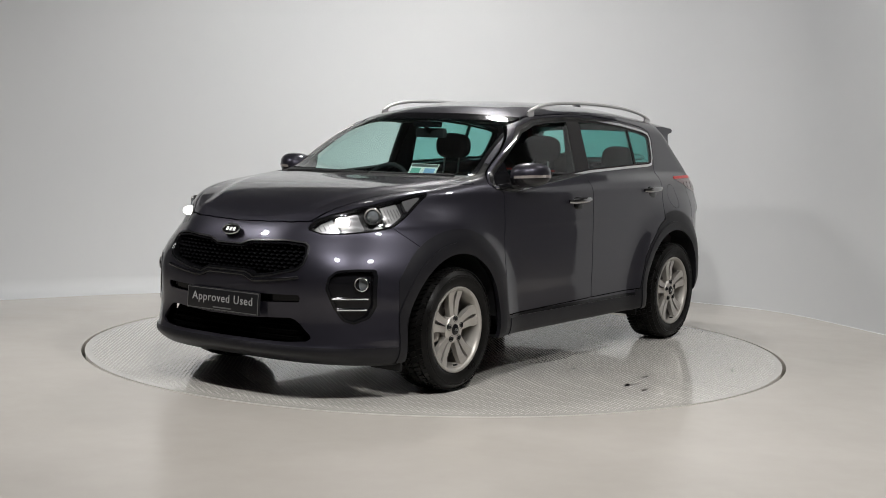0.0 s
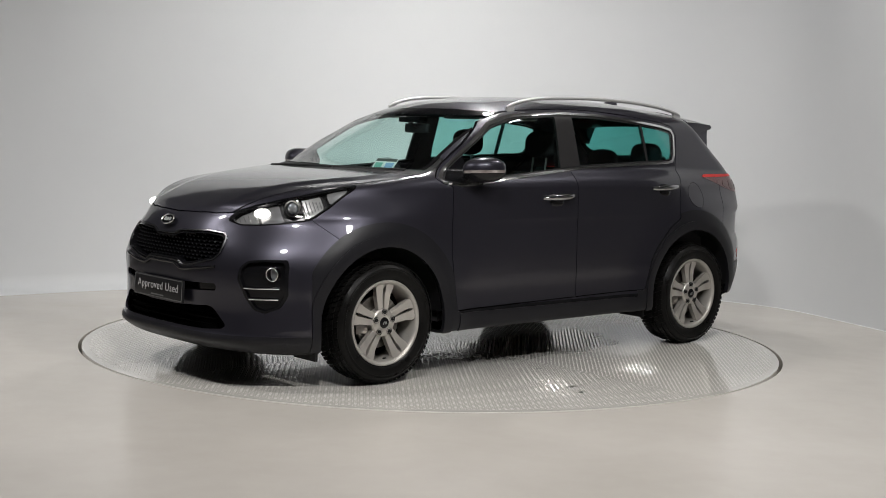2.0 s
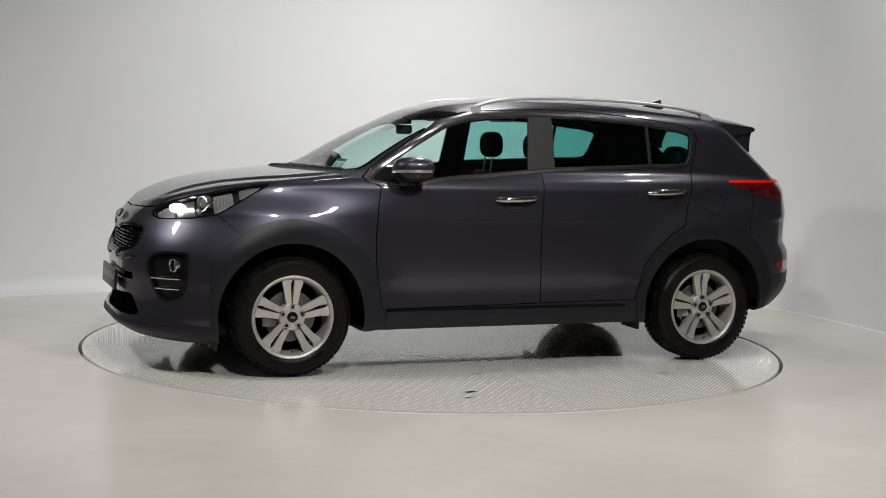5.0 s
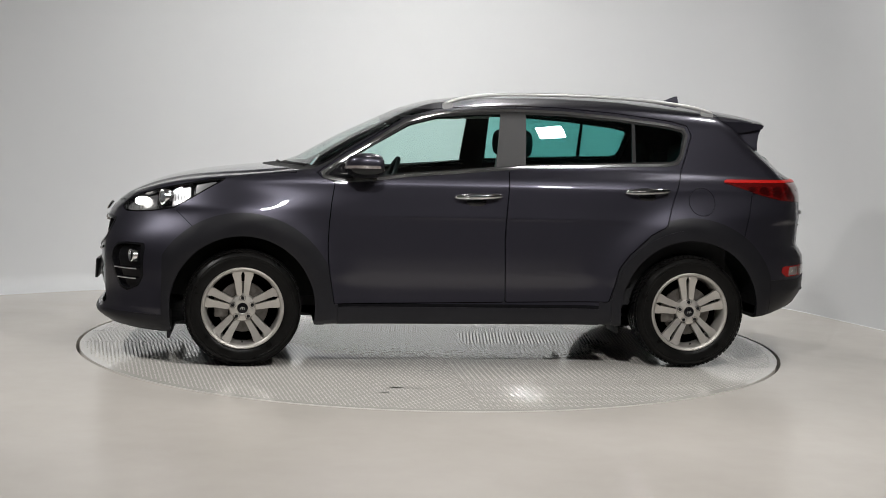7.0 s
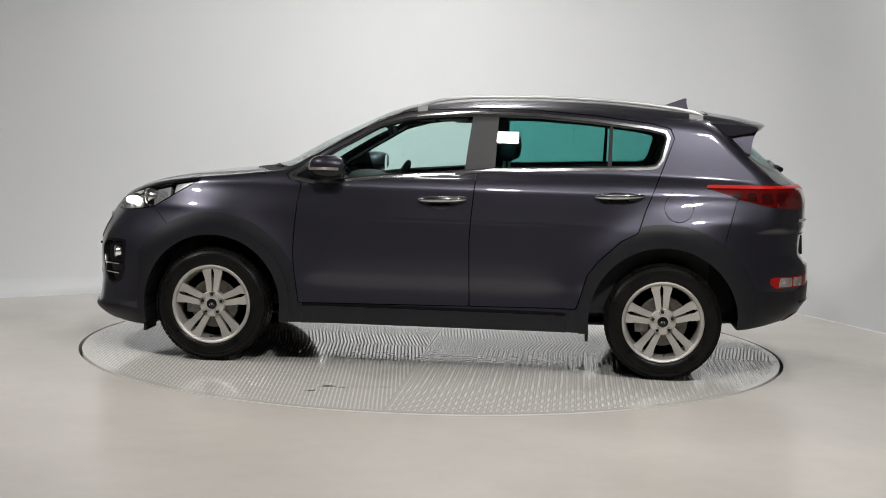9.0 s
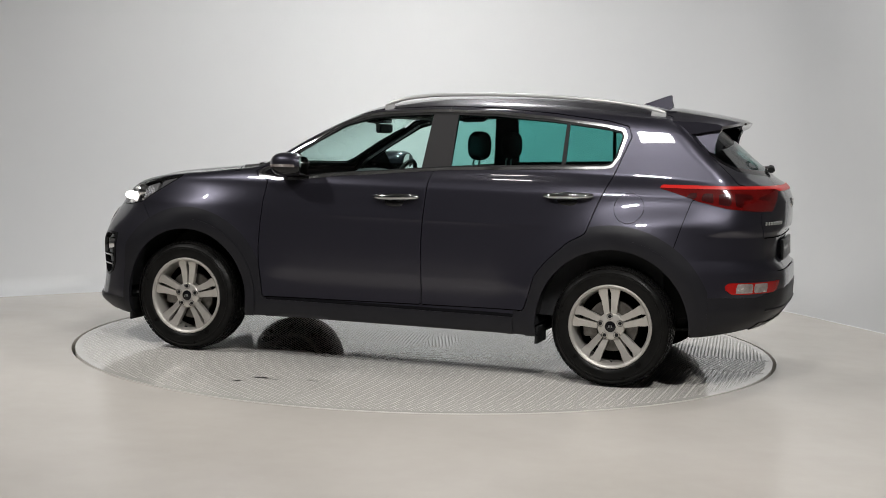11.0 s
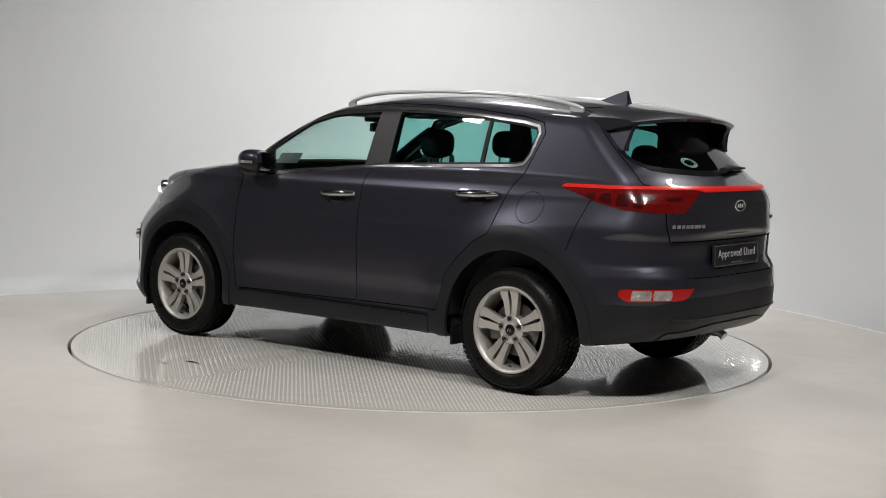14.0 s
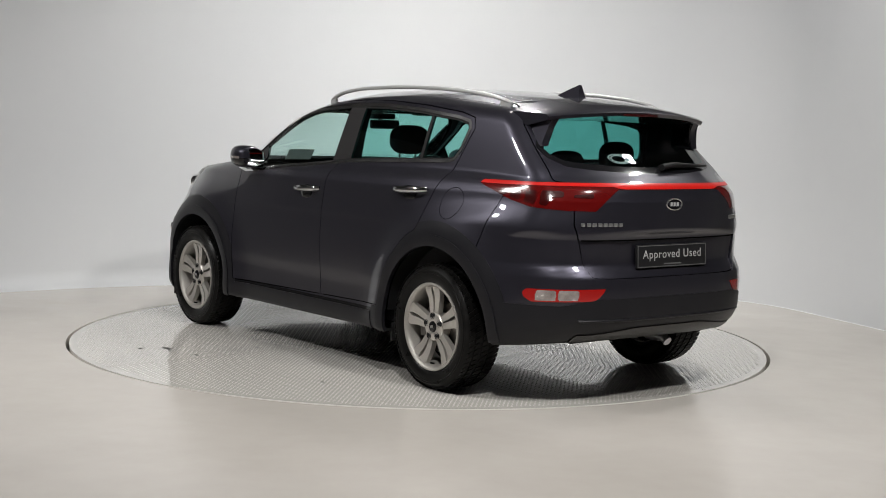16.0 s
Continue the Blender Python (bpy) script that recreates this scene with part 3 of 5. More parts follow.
DOOR_F = [(0.915, 1.128), (0.80, 1.214), (0.602, 1.336), (0.386, 1.470), (0.215, 1.517), (0.087, 1.532), (-0.28, 1.551), (-0.283, 1.466), (-0.22, 1.13), (-0.2, 0.878), (-0.195, 0.754), (-0.207, 0.385), (0.30, 0.376), (0.81, 0.368), (0.843, 0.579), (0.851, 0.69), (0.846, 0.825), (0.833, 0.958), (0.814, 1.075), (0.845, 1.09), (0.89, 1.10)]
DOOR_R = [(-0.28, 1.551), (-0.566, 1.546), (-0.912, 1.522), (-1.235, 1.486), (-1.352, 1.458), (-1.376, 1.40), (-1.340, 1.30), (-1.305, 1.203), (-1.218, 0.986), (-1.175, 0.85), (-1.08, 0.80), (-0.95, 0.678), (-0.891, 0.599), (-0.857, 0.474), (-0.833, 0.395), (-0.207, 0.385), (-0.195, 0.754), (-0.2, 0.878), (-0.22, 1.13), (-0.283, 1.466)]
WINDSCREEN = [(-0.1, 1.0), (0.69, 1.0), (0.69, 1.17), (0.655, 1.30), (0.603, 1.497), (0.585, 1.511), (0.514, 1.520), (0.25, 1.532), (-0.1, 1.534)]
REAR_GLASS = [(-0.1, 1.19), (0.2, 1.191), (0.422, 1.204), (0.535, 1.218), (0.596, 1.26), (0.612, 1.314), (0.566, 1.375), (0.51, 1.45), (0.47, 1.50), (-0.1, 1.515)]
TAILGATE = [(-0.1, 0.668), (0.462, 0.668), (0.535, 0.675), (0.553, 0.717), (0.583, 0.841), (0.612, 0.933), (0.603, 1.05), (0.592, 1.135), (0.642, 1.15), (0.614, 1.314), (0.593, 1.424), (0.545, 1.51), (0.50, 1.545), (-0.1, 1.57)]
HOOD = [(1.03, 0.78), (1.217, 0.742), (1.40, 0.725), (1.504, 0.675), (1.70, 0.605), (1.86, 0.545), (1.95, 0.49), (2.035, 0.425), (2.075, 0.33), (2.097, 0.20), (2.108, 0.0), (2.108, -0.1), (1.235, -0.1), (1.22, 0.2), (1.15, 0.5)]
HEADLAMP = [(2.058, 0.886), (2.05, 0.905), (2.015, 0.938), (1.944, 0.974), (1.84, 1.008), (1.702, 1.04), (1.52, 1.078), (1.44, 1.085), (1.46, 1.066), (1.53, 1.028), (1.649, 0.956), (1.743, 0.901), (1.85, 0.881), (1.963, 0.868), (2.03, 0.866)]
GRILLE = [(-0.1, 0.803), (0.085, 0.803), (0.144, 0.825), (0.356, 0.836), (0.46, 0.826), (0.484, 0.805), (0.492, 0.76), (0.487, 0.715), (0.455, 0.682), (0.30, 0.645), (0.19, 0.629), (0.14, 0.652), (-0.1, 0.652)]
FOG = [(0.637, 0.69), (0.70, 0.698), (0.769, 0.697), (0.782, 0.66), (0.785, 0.51), (0.763, 0.446), (0.712, 0.414), (0.67, 0.432), (0.634, 0.496), (0.60, 0.597), (0.609, 0.654)]
INTAKE = [(-0.1, 0.418), (0.13, 0.418), (0.42, 0.437), (0.455, 0.428), (0.545, 0.342), (0.52, 0.322), (0.40, 0.312), (-0.1, 0.308)]
SLOT = [(-0.1, 0.505), (0.23, 0.505), (0.47, 0.52), (0.478, 0.54), (0.47, 0.558), (0.23, 0.55), (-0.1, 0.55)]
TAIL = [(1.598, 1.118), (1.615, 1.137), (1.9, 1.139), (3.3, 1.142), (3.3, 1.113), (2.60, 1.112), (2.508, 1.046), (2.451, 1.003), (2.247, 1.004), (1.985, 1.017), (1.819, 1.051)]
REFLECTOR = [(1.951, 0.597), (1.985, 0.612), (2.546, 0.617), (2.486, 0.564), (2.439, 0.555), (2.01, 0.547), (1.958, 0.573)]


class Skin:
    """What is left of the shell while panels are taken out of it."""

    def __init__(self):
        V, N, T = body_shell()
        n = np.cross(V[T[:, 1]] - V[T[:, 0]], V[T[:, 2]] - V[T[:, 0]])
        if (n * N[T[:, 0]]).sum() < 0:
            T = T[:, ::-1]
        self.V, self.N, self.T = V, N, T

    def take(self, field, gap=0.0, seams=None):
        """Cuts out where field(x, y, z) < 0. Along a gap a dark strip is left lower down."""
        V, N, inner, outer = cut(self.V, self.N, self.T, field(*self.V.T))
        if gap:
            f = field(*V.T)
            V, N, core, edge1 = cut(V, N, inner, np.where(f > 0, 0, f) + gap)
            f = field(*V.T)
            V, N, edge2, rest = cut(V, N, outer, np.where(f < 0, 0, f) - gap)
            if seams is not None:
                seams.append((V, N, np.concatenate([edge1, edge2])))
            inner, outer = core, rest
        self.V, self.N, self.T = V, N, outer
        return V, N, inner

    def split(self, piece, field):
        V, N, T = piece
        V, N, a, b = cut(V, N, T, field(*V.T))
        return (V, N, a), (V, N, b)


def xz(pts, side=0.3):
    return lambda x, y, z: np.maximum(polygon(x, z, pts), side - y)


def front(pts, x0=1.5):
    return lambda x, y, z: np.maximum(polygon(y, z, pts), x0 - x)


def rear(pts, x0=1.5):
    return lambda x, y, z: np.maximum(polygon(y, z, pts), x0 + x)


def round_rear(pts):
    return lambda x, y, z: np.maximum(polygon(-x + 0.8 - y, z, pts), 1.4 + x)


def two_sides(name, piece, material, parent=None, label="", **how):
    """The left part and its mirror image on the right."""
    if len(piece[2]) == 0:
        return None, None
    return [part(name, panel_mesh(name, *piece, mirror=m, **how), material, (parent[m] if isinstance(parent, (list, tuple)) else parent) or CAR, label) for m in (False, True)]


def whole(name, piece, material, parent=None, label="", **how):
    return part(name, panel_mesh(name, *piece, both=True, **how), material, parent or CAR, label)


def car_body():
    S, seams, made = Skin(), [], {}
    G = 0.003
    # wheel openings
    for ax, r in ((AXLE_F, 0.418), (AXLE_R, 0.432)):
        S.take(lambda x, y, z: np.maximum(np.hypot(x - ax, (z - HUB_Z) * np.where(z < HUB_Z, 0.75, 1)) - r, 0.5 - y))
    # underside
    under = S.take(lambda x, y, z: np.maximum(z - tab(x, (-2.3, -1.9, -1.2, 1.2, 1.9, 2.3), (0.36, 0.33, 0.262, 0.252, 0.205, 0.205)), -1.0 + 0 * x))
    whole("underbody", under, DULL, label="black underside")
    # side glass and its chrome frame
    dlo = S.take(xz(DLO))
    chrome, inside = S.split(dlo, lambda x, y, z: -(polygon(x, z, DLO) + 0.016))
    made["chrome"] = two_sides("window_trim", chrome, CHROME, label="chrome strip round the side windows", push=0.004)
    seal, inside = S.split(inside, lambda x, y, z: -(polygon(x, z, DLO) + 0.027))
    post, inside = S.split(inside, lambda x, y, z: polygon(x, z, B_POST))
    bar, inside = S.split(inside, lambda x, y, z: polygon(x, z, Q_POST))
    sail, inside = S.split(inside, lambda x, y, z: 0.63 + 0.25 * (z - 1.15) - x)
    glass_f, rest = S.split(inside, lambda x, y, z: -0.25 - x)
    glass_q, glass_r = S.split(rest, lambda x, y, z: x + 1.0)
    # doors, with their window frames
    door_f = S.take(xz(DOOR_F), G, seams)
    door_r = S.take(xz(DOOR_R), G, seams)
    fd = two_sides("front_door", door_f, PAINT, label="dark graphite front door")
    rd = two_sides("rear_door", door_r, PAINT, label="dark graphite rear door")
    two_sides("window_seal", seal, DULL, label="black rubber window seal", push=-0.002)
    post_f, post_r = S.split(post, lambda x, y, z: -0.25 - 0.19 * (z - 1.35) - x + 0.0)
    two_sides("door_post", post_f, POST, fd, "satin dark door post", push=-0.001)
    two_sides("door_post", post_r, POST, rd, "satin dark door post", push=-0.001)
    two_sides("glass_bar", bar, DULL, rd, push=0.001)
    two_sides("mirror_base", sail, BLACK, fd, "gloss black corner panel", push=0.001)
    two_sides("window_pane", glass_f, GLASS, fd, "green tinted glass", push=-0.003, thick=0.004)
    two_sides("window_pane", glass_r, PRIVACY, rd, "dark green tinted glass", push=-0.003, thick=0.004)
    two_sides("quarter_pane", glass_q, PRIVACY, rd, "dark green tinted glass", push=-0.003, thick=0.004)
    # hood, cowl, windscreen
    hood = S.take(lambda x, y, z: np.maximum(polygon(x, y, HOOD), 0.86 - z), G, seams)
    whole("hood", hood, PAINT, label="dark graphite hood with two pressed ridges")
    ws = S.take(lambda x, y, z: np.maximum(np.maximum(polygon(y, z, WINDSCREEN), 0.2 - x), np.maximum(x - (1.085 - 0.20 * (y / 0.74) ** 2.2), 1.12 - z)))
    band, pane = S.split(ws, lambda x, y, z: -np.maximum(polygon(y, z, WINDSCREEN) + 0.022, np.maximum(1.142 - z, z - 1.495)))
    whole("windscreen", pane, GLASS, label="green tinted windscreen glass", thick=0.004)
    whole("windscreen_band", band, BLACK, label="black edge band of the windscreen")
    cowl = S.take(lambda x, y, z: np.maximum(np.maximum(0.78 - x, y - 0.735), np.maximum(x - (1.24 - 0.24 * (y / 0.77) ** 2), 1.095 - z)))
    whole("cowl", cowl, DULL, label="black plastic cowl under the windscreen", push=-0.004)
    # lamps
    lamp = S.take(xz(HEADLAMP, 0.36), 0.0012, seams)
    made["lamp"] = two_sides("headlamp", lamp, SCREEN, label="clear headlamp with a lit beam", thick=0.02)
    # grille and intakes
    grille = S.take(front(GRILLE))
    rim, mesh = S.split(grille, lambda x, y, z: -(polygon(y, z, GRILLE) + 0.008))
    inner_rim, mesh = S.split(mesh, lambda x, y, z: -(polygon(y, z, GRILLE) + 0.019))
    made["grille"] = whole("grille", mesh, VOID, label="black honeycomb grille with a satin chrome frame", push=-0.055, thick=0.0)
    whole("grille_frame", rim, DARK_CHROME, made["grille"], "satin chrome frame", push=0.005, thick=0.03)
    whole("grille_edge", inner_rim, BLACK, made["grille"], push=-0.004, thick=0.05)
    fog = S.take(front(FOG))
    fog_edge, fog_in = S.split(fog, lambda x, y, z: -(polygon(y, z, FOG) + 0.012))
    made["fog"] = two_sides("fog_lamp", fog_in, BLACK, label="round fog lamp in a gloss black bezel", push=-0.02)
    two_sides("bezel_edge", fog_edge, BLACK, made["fog"], push=0.003, thick=0.03)
    intake = S.take(front(INTAKE))
    made["intake"] = whole("lower_intake", intake, VOID, label="black lower air intake", push=-0.05, thick=0.0)
    slot = S.take(front(SLOT))
    whole("upper_intake", slot, BLACK, label="narrow gloss black intake", push=-0.025, thick=0.0)
    # tail
    tail = S.take(round_rear(TAIL))
    strip, cluster = S.split(tail, lambda x, y, z: 1.124 - z - 0.004 * step(2.2, 1.7, -x + 0.8 - y) - 0.012 * step(2.55, 2.65, -x + 0.8 - y))
    made["tail"] = two_sides("tail_lamp", cluster, RED_MID, label="deep red wrap-round tail lamp", push=0.002, thick=0.02)
    whole("light_bar", strip, RED_LIT, label="lit red strip across the tailgate", push=0.004, thick=0.02)
    cells = ([(1.735, 1.075), (1.775, 1.098), (1.815, 1.098), (1.795, 1.062)], [(1.825, 1.060), (1.855, 1.098), (1.915, 1.098), (1.905, 1.044)],
             [(1.935, 1.040), (1.955, 1.098), (2.03, 1.098), (2.02, 1.030)], [(2.05, 1.030), (2.06, 1.100), (2.22, 1.098), (2.22, 1.070), (2.12, 1.066), (2.115, 1.026)],
             [(2.29, 1.068), (2.29, 1.082), (2.44, 1.088), (2.43, 1.066)])
    for cell in cells:
        dark, _ = S.split(cluster, lambda x, y, z: polygon(-x + 0.8 - y, z, cell))
        two_sides("lamp_chamber", dark, RED_DARK, made["tail"], "dark chamber behind the red lens", push=0.0035, thick=0.001)
    refl = S.take(round_rear(REFLECTOR))
    clear, ends = S.split(refl, lambda x, y, z: np.maximum(np.maximum(np.abs((-x + 0.8 - y) - 2.20) - 0.155, 0.007 - np.abs((-x + 0.8 - y) - 2.20)), polygon(-x + 0.8 - y, z, REFLECTOR) + 0.006))
    end_a, end_b = S.split(ends, lambda x, y, z: (-x + 0.8 - y) - 2.21)
    made["refl"] = two_sides("rear_fog_lamp", end_b, RED, label="red and clear bumper lamp", push=0.003, thick=0.02)
    two_sides("red_end", end_a, RED, made["refl"], push=0.003, thick=0.02)
    two_sides("clear_lens", clear, CLEAR_LENS, made["refl"], "clear ribbed lens", push=0.003, thick=0.02)
    rg = S.take(rear(REAR_GLASS))
    rband, rpane = S.split(rg, lambda x, y, z: -(polygon(y, z, REAR_GLASS) + 0.03))
    gate = S.take(rear(TAILGATE), G, seams)
    recess, gate = S.split(gate, lambda x, y, z: z - 0.856)
    made["gate"] = whole("tailgate", gate, PAINT, label="dark graphite tailgate")
    whole("plate_recess", recess, PAINT, made["gate"], "recessed panel behind the plate", push=-0.009)
    whole("rear_window", rpane, PRIVACY, made["gate"], "dark green tinted rear window", thick=0.004)
    whole("rear_window_band", rband, BLACK, made["gate"], push=0.0)
    # fuel flap
    flap = S.take(lambda x, y, z: np.maximum(np.hypot(x + 1.406, z - 1.003) - 0.083, 0.3 - y), 0.0016, seams)
    part("fuel_flap", panel_mesh("fuel_flap", *flap), PAINT, CAR, "round fuel flap")
    # wheel-arch and sill cladding
    arch_f = S.take(lambda x, y, z: np.maximum(np.maximum(np.hypot(x - AXLE_F, z - HUB_Z) - 0.55, 0.45 - y), x - 1.80))
    arch_r = S.take(lambda x, y, z: np.maximum(np.maximum(np.hypot(x - AXLE_R, z - HUB_Z) - 0.565, 0.45 - y), -1.86 - x))
    for name, arch, ax, r in (("front_arch_cladding", arch_f, AXLE_F, 0.478), ("rear_arch_cladding", arch_r, AXLE_R, 0.492)):
        inner, outer = S.split(arch, lambda x, y, z: np.hypot(x - ax, z - HUB_Z) - r)
        hosts = two_sides(name, outer, CLAD, label="dark plastic wheel-arch cladding", push=0.003, thick=0.014)
        two_sides("arch_lip", inner, CLAD, hosts, "raised inner lip of the cladding", push=0.010, thick=0.026)
    sill = S.take(lambda x, y, z: np.maximum(np.maximum(z - 0.372, np.abs(x) - 1.0), 0.45 - y))
    sill_top, sill_low = S.split(sill, lambda x, y, z: 0.352 - z)
    sills = two_sides("sill_cladding", sill_low, CLAD, label="dark plastic sill cladding", push=0.008)
    two_sides("sill_strip", sill_top, BLACK, sills, "gloss black strip under the doors", push=0.003)
    # bumpers
    fb = S.take(lambda x, y, z: np.maximum(np.maximum(1.756 - x + (z - 0.918) * 1.12, 1.60 - x), z - 0.93), G * 0.8, seams)
    lip, bumper = S.split(fb, lambda x, y, z: z - 0.292)
    whole("front_bumper", bumper, PAINT, label="dark graphite front bumper")
    whole("front_lip", lip, CLAD, label="dark plastic lip", push=0.004)
    rb = S.take(lambda x, y, z: np.maximum(np.maximum(x + 1.717 + (0.962 - z) * -0.29, x + 1.58), z - 1.06), G * 0.8, seams)
    low, up = S.split(rb, lambda x, y, z: z - (0.53 + 0.035 * step(2.2, 2.5, -x + 0.8 - y)))
    whole("rear_bumper", up, PAINT, label="dark graphite upper rear bumper")
    skid, low = S.split(low, lambda x, y, z: np.maximum(np.maximum(z - 0.412 + 0.03 * step(0.2, 0.55, y), y - 0.58), x + 1.9))
    whole("skid_plate", skid, SKID, label="grey moulded skid plate under the rear bumper", push=0.010, thick=0.02)
    whole("rear_bumper_base", low, CLAD, label="dark plastic lower rear bumper", push=0.004)
    # roof, quarters, fenders
    roof = S.take(lambda x, y, z: np.maximum(np.maximum(y - 0.555, 1.44 - z), np.maximum(x - 0.42, -1.62 - x)), 0.0012, seams)
    whole("roof", roof, PAINT, label="dark graphite roof")
    whole("headliner", roof, HEADLINER, label="grey headliner", push=-0.035, thick=0.0)
    wing = S.take(lambda x, y, z: np.maximum(0.70 - x, z - 1.125 - 0.3 * step(0.9, 0.6, x)))
    two_sides("front_fender", wing, PAINT, label="dark graphite front fender")
    quarter = S.take(lambda x, y, z: x + 0.9)
    two_sides("rear_quarter", quarter, PAINT, label="dark graphite rear quarter panel")
    two_sides("roof_pillar", (S.V, S.N, S.T), PAINT, label="dark graphite windscreen pillar and roof edge")
    # dark channels behind the panel gaps
    for V, N, T in seams:
        if len(T):
            tagged(whole("shut_line", (V, N, T), VOID, push=-0.016, thick=0.0), kind="stuff")
    return made


POST = mat("satin_post_film", (0.016, 0.015, 0.0155), 0.48)
POST.node_tree.nodes["Principled BSDF"].inputs["Specular IOR Level"].default_value = 0.3
MADE = car_body()


def on_skin(a, b, axis, far, back=0.0):
    """A place on the skin: axis 'y': at (x, z) on the left side, 'x+' or 'x-': at (y, z) on the front or rear."""
    s = np.linspace(0, far, 900)
    if axis == "y":
        f = skin(np.full(900, a), s, np.full(900, b))
    else:
        f = skin(s if axis == "x+" else -s, np.full(900, a), np.full(900, b))
    k = len(s) - 1 - np.argmax((f < 0)[::-1])
    v = s[k] + far / 1800 + back
    return Vector((a, v, b)) if axis == "y" else Vector((v if axis == "x+" else -v, a, b))


# ---- wheels ----
def wheel(parent):
    w = new("wheel")
    w.parent = parent
    tagged(w, "silver five twin-spoke alloy wheel with a black tyre")
    tyre = part("tyre", lathe_bm([(0.226, 0.088), (0.236, 0.100), (0.246, 0.109), (0.262, 0.114), (0.282, 0.116), (0.300, 0.114), (0.304, 0.1155), (0.308, 0.112), (0.322, 0.101), (0.331, 0.086), (0.333, 0.06), (0.334, 0.0), (0.333, -0.06), (0.331, -0.086), (0.32, -0.103), (0.29, -0.115), (0.25, -0.108), (0.226, -0.088)], 96, True), RUBBER, w, "black tyre with a worn scuffed sidewall", 50)
    V, F = [], []
    n = 68
    for row, (y, half, shift) in enumerate(((-0.088, 0.015, 0.0), (-0.05, 0.016, 0.5), (0.0, 0.017, 0.2), (0.05, 0.016, 0.7), (0.088, 0.015, 0.3))):
        for k in range(n):
            a0 = 2 * math.pi * (k + shift) / n
            b = len(V)
            for r in (0.328, 0.3395 - 0.006 * (abs(y) > 0.07)):
                for da, dy in ((-0.36, -half), (0.36, -half), (0.36, half), (-0.36, half)):
                    a = a0 + da * 2 * math.pi / n + dy * 1.2
                    V.append((r * math.cos(a), y + dy, r * math.sin(a)))
            F += [(b + 4, b + 5, b + 6, b + 7)] + [(b + i, b + (i + 1) % 4, b + 4 + (i + 1) % 4, b + 4 + i) for i in range(4)]
    tagged(part("tyre_tread", mesh_of("tyre_tread", V, F, 0), RUBBER, tyre), kind="stuff")
    part("sidewall_band", lathe_bm([(0.2885, 0.1150), (0.2905, 0.1172), (0.2945, 0.1168), (0.2965, 0.1145)], 96), RUBBER, tyre, "raised ring on the sidewall")
    rim = part("rim", lathe_bm([(0.2375, 0.088), (0.2385, 0.100), (0.236, 0.107), (0.230, 0.109), (0.221, 0.105), (0.216, 0.098), (0.2115, 0.080), (0.2065, 0.03), (0.203, -0.09), (0.2, -0.09)], 96), RIM, w, "silver alloy rim")
    # added black disc, gives the gaps between the spokes their shade
    part("rim_shade_disc", lathe_bm([(0.001, -0.03), (0.204, -0.03), (0.204, -0.034), (0.001, -0.034)], 48), VOID, w, "black disc as the shade inside the wheel")

    def dish(r):
        return 0.088 - 0.010 * math.sin(math.pi * min(max((r - 0.03) / 0.19, 0), 1)) + 0.010 * max(r - 0.17, 0) / 0.05

    blade = [(0.046, 0.0035), (0.085, 0.004), (0.110, 0.0055), (0.150, 0.008), (0.190, 0.0105), (0.2045, 0.0105), (0.210, 0.0025), (0.2165, 0.0025), (0.2165, 0.060), (0.205, 0.063), (0.192, 0.056), (0.150, 0.0475), (0.100, 0.039), (0.062, 0.033)]
    for k in range(5):
        for side in (1, -1):
            a = radians(90 + 72 * k)

            def place(u, v, d, a=a, side=side):
                v *= side
                return (u * math.cos(a) - v * math.sin(a), dish(u) - 0.032 + d - 0.10 * abs(v) * 0.25, u * math.sin(a) + v * math.cos(a))

            part("spoke", slab_bm(blade, 0.032, place, 0.0045), ALLOY, w, smooth=25)
    part("hub", lathe_bm([(0.031, 0.090), (0.036, 0.0925), (0.050, 0.091), (0.072, 0.086), (0.078, 0.078), (0.078, 0.03)], 48), ALLOY, w, "silver hub")
    cap = part("centre_cap", lathe_bm([(0.0005, 0.0975), (0.020, 0.0965), (0.028, 0.094), (0.0305, 0.090), (0.0305, 0.08)], 32), BLACK, w, "black centre cap")
    for dx, tilt in ((-0.009, 20), (0.0, 0), (0.009, -20)):
        bm = box_bm((-0.0018, 0.0965, -0.008), (0.0018, 0.0985, 0.008))
        bmesh.ops.rotate(bm, verts=bm.verts, matrix=Matrix.Rotation(radians(tilt), 3, "Y"))
        bmesh.ops.translate(bm, verts=bm.verts, vec=(dx, 0, 0))
        part("emblem_stroke", bm, SATIN, cap)
    for k in range(5):
        a = radians(90 + 72 * k)
        bm = lathe_bm([(0.0005, 0.0975), (0.0085, 0.0975), (0.0105, 0.094), (0.0108, 0.078)], 6)
        bmesh.ops.translate(bm, verts=bm.verts, vec=(0.058 * math.cos(a), 0, 0.058 * math.sin(a)))
        nut = part("wheel_nut", bm, DULL, w, "black wheel nut", 20)
        bm = lathe_bm([(0.0165, 0.0925), (0.0172, 0.0935), (0.0178, 0.0925), (0.0172, 0.085)], 20)
        bmesh.ops.translate(bm, verts=bm.verts, vec=(0.058 * math.cos(a), 0, 0.058 * math.sin(a)))
        part("nut_recess", bm, DULL, nut)
    part("brake_disc", lathe_bm([(0.06, 0.03), (0.145, 0.03), (0.147, 0.028), (0.147, 0.008), (0.06, 0.008)], 64), BRAKE, w, "steel brake disc")
    part("brake_caliper", box_bm((0.08, -0.01, -0.06), (0.165, 0.052, 0.06), 0.014), BRAKE, w, "grey brake caliper")
    part("valve", tube_bm([(0.0, 0.085, -0.198), (0.0, 0.11, -0.192)], 0.0045, 8), DULL, w)
    return w


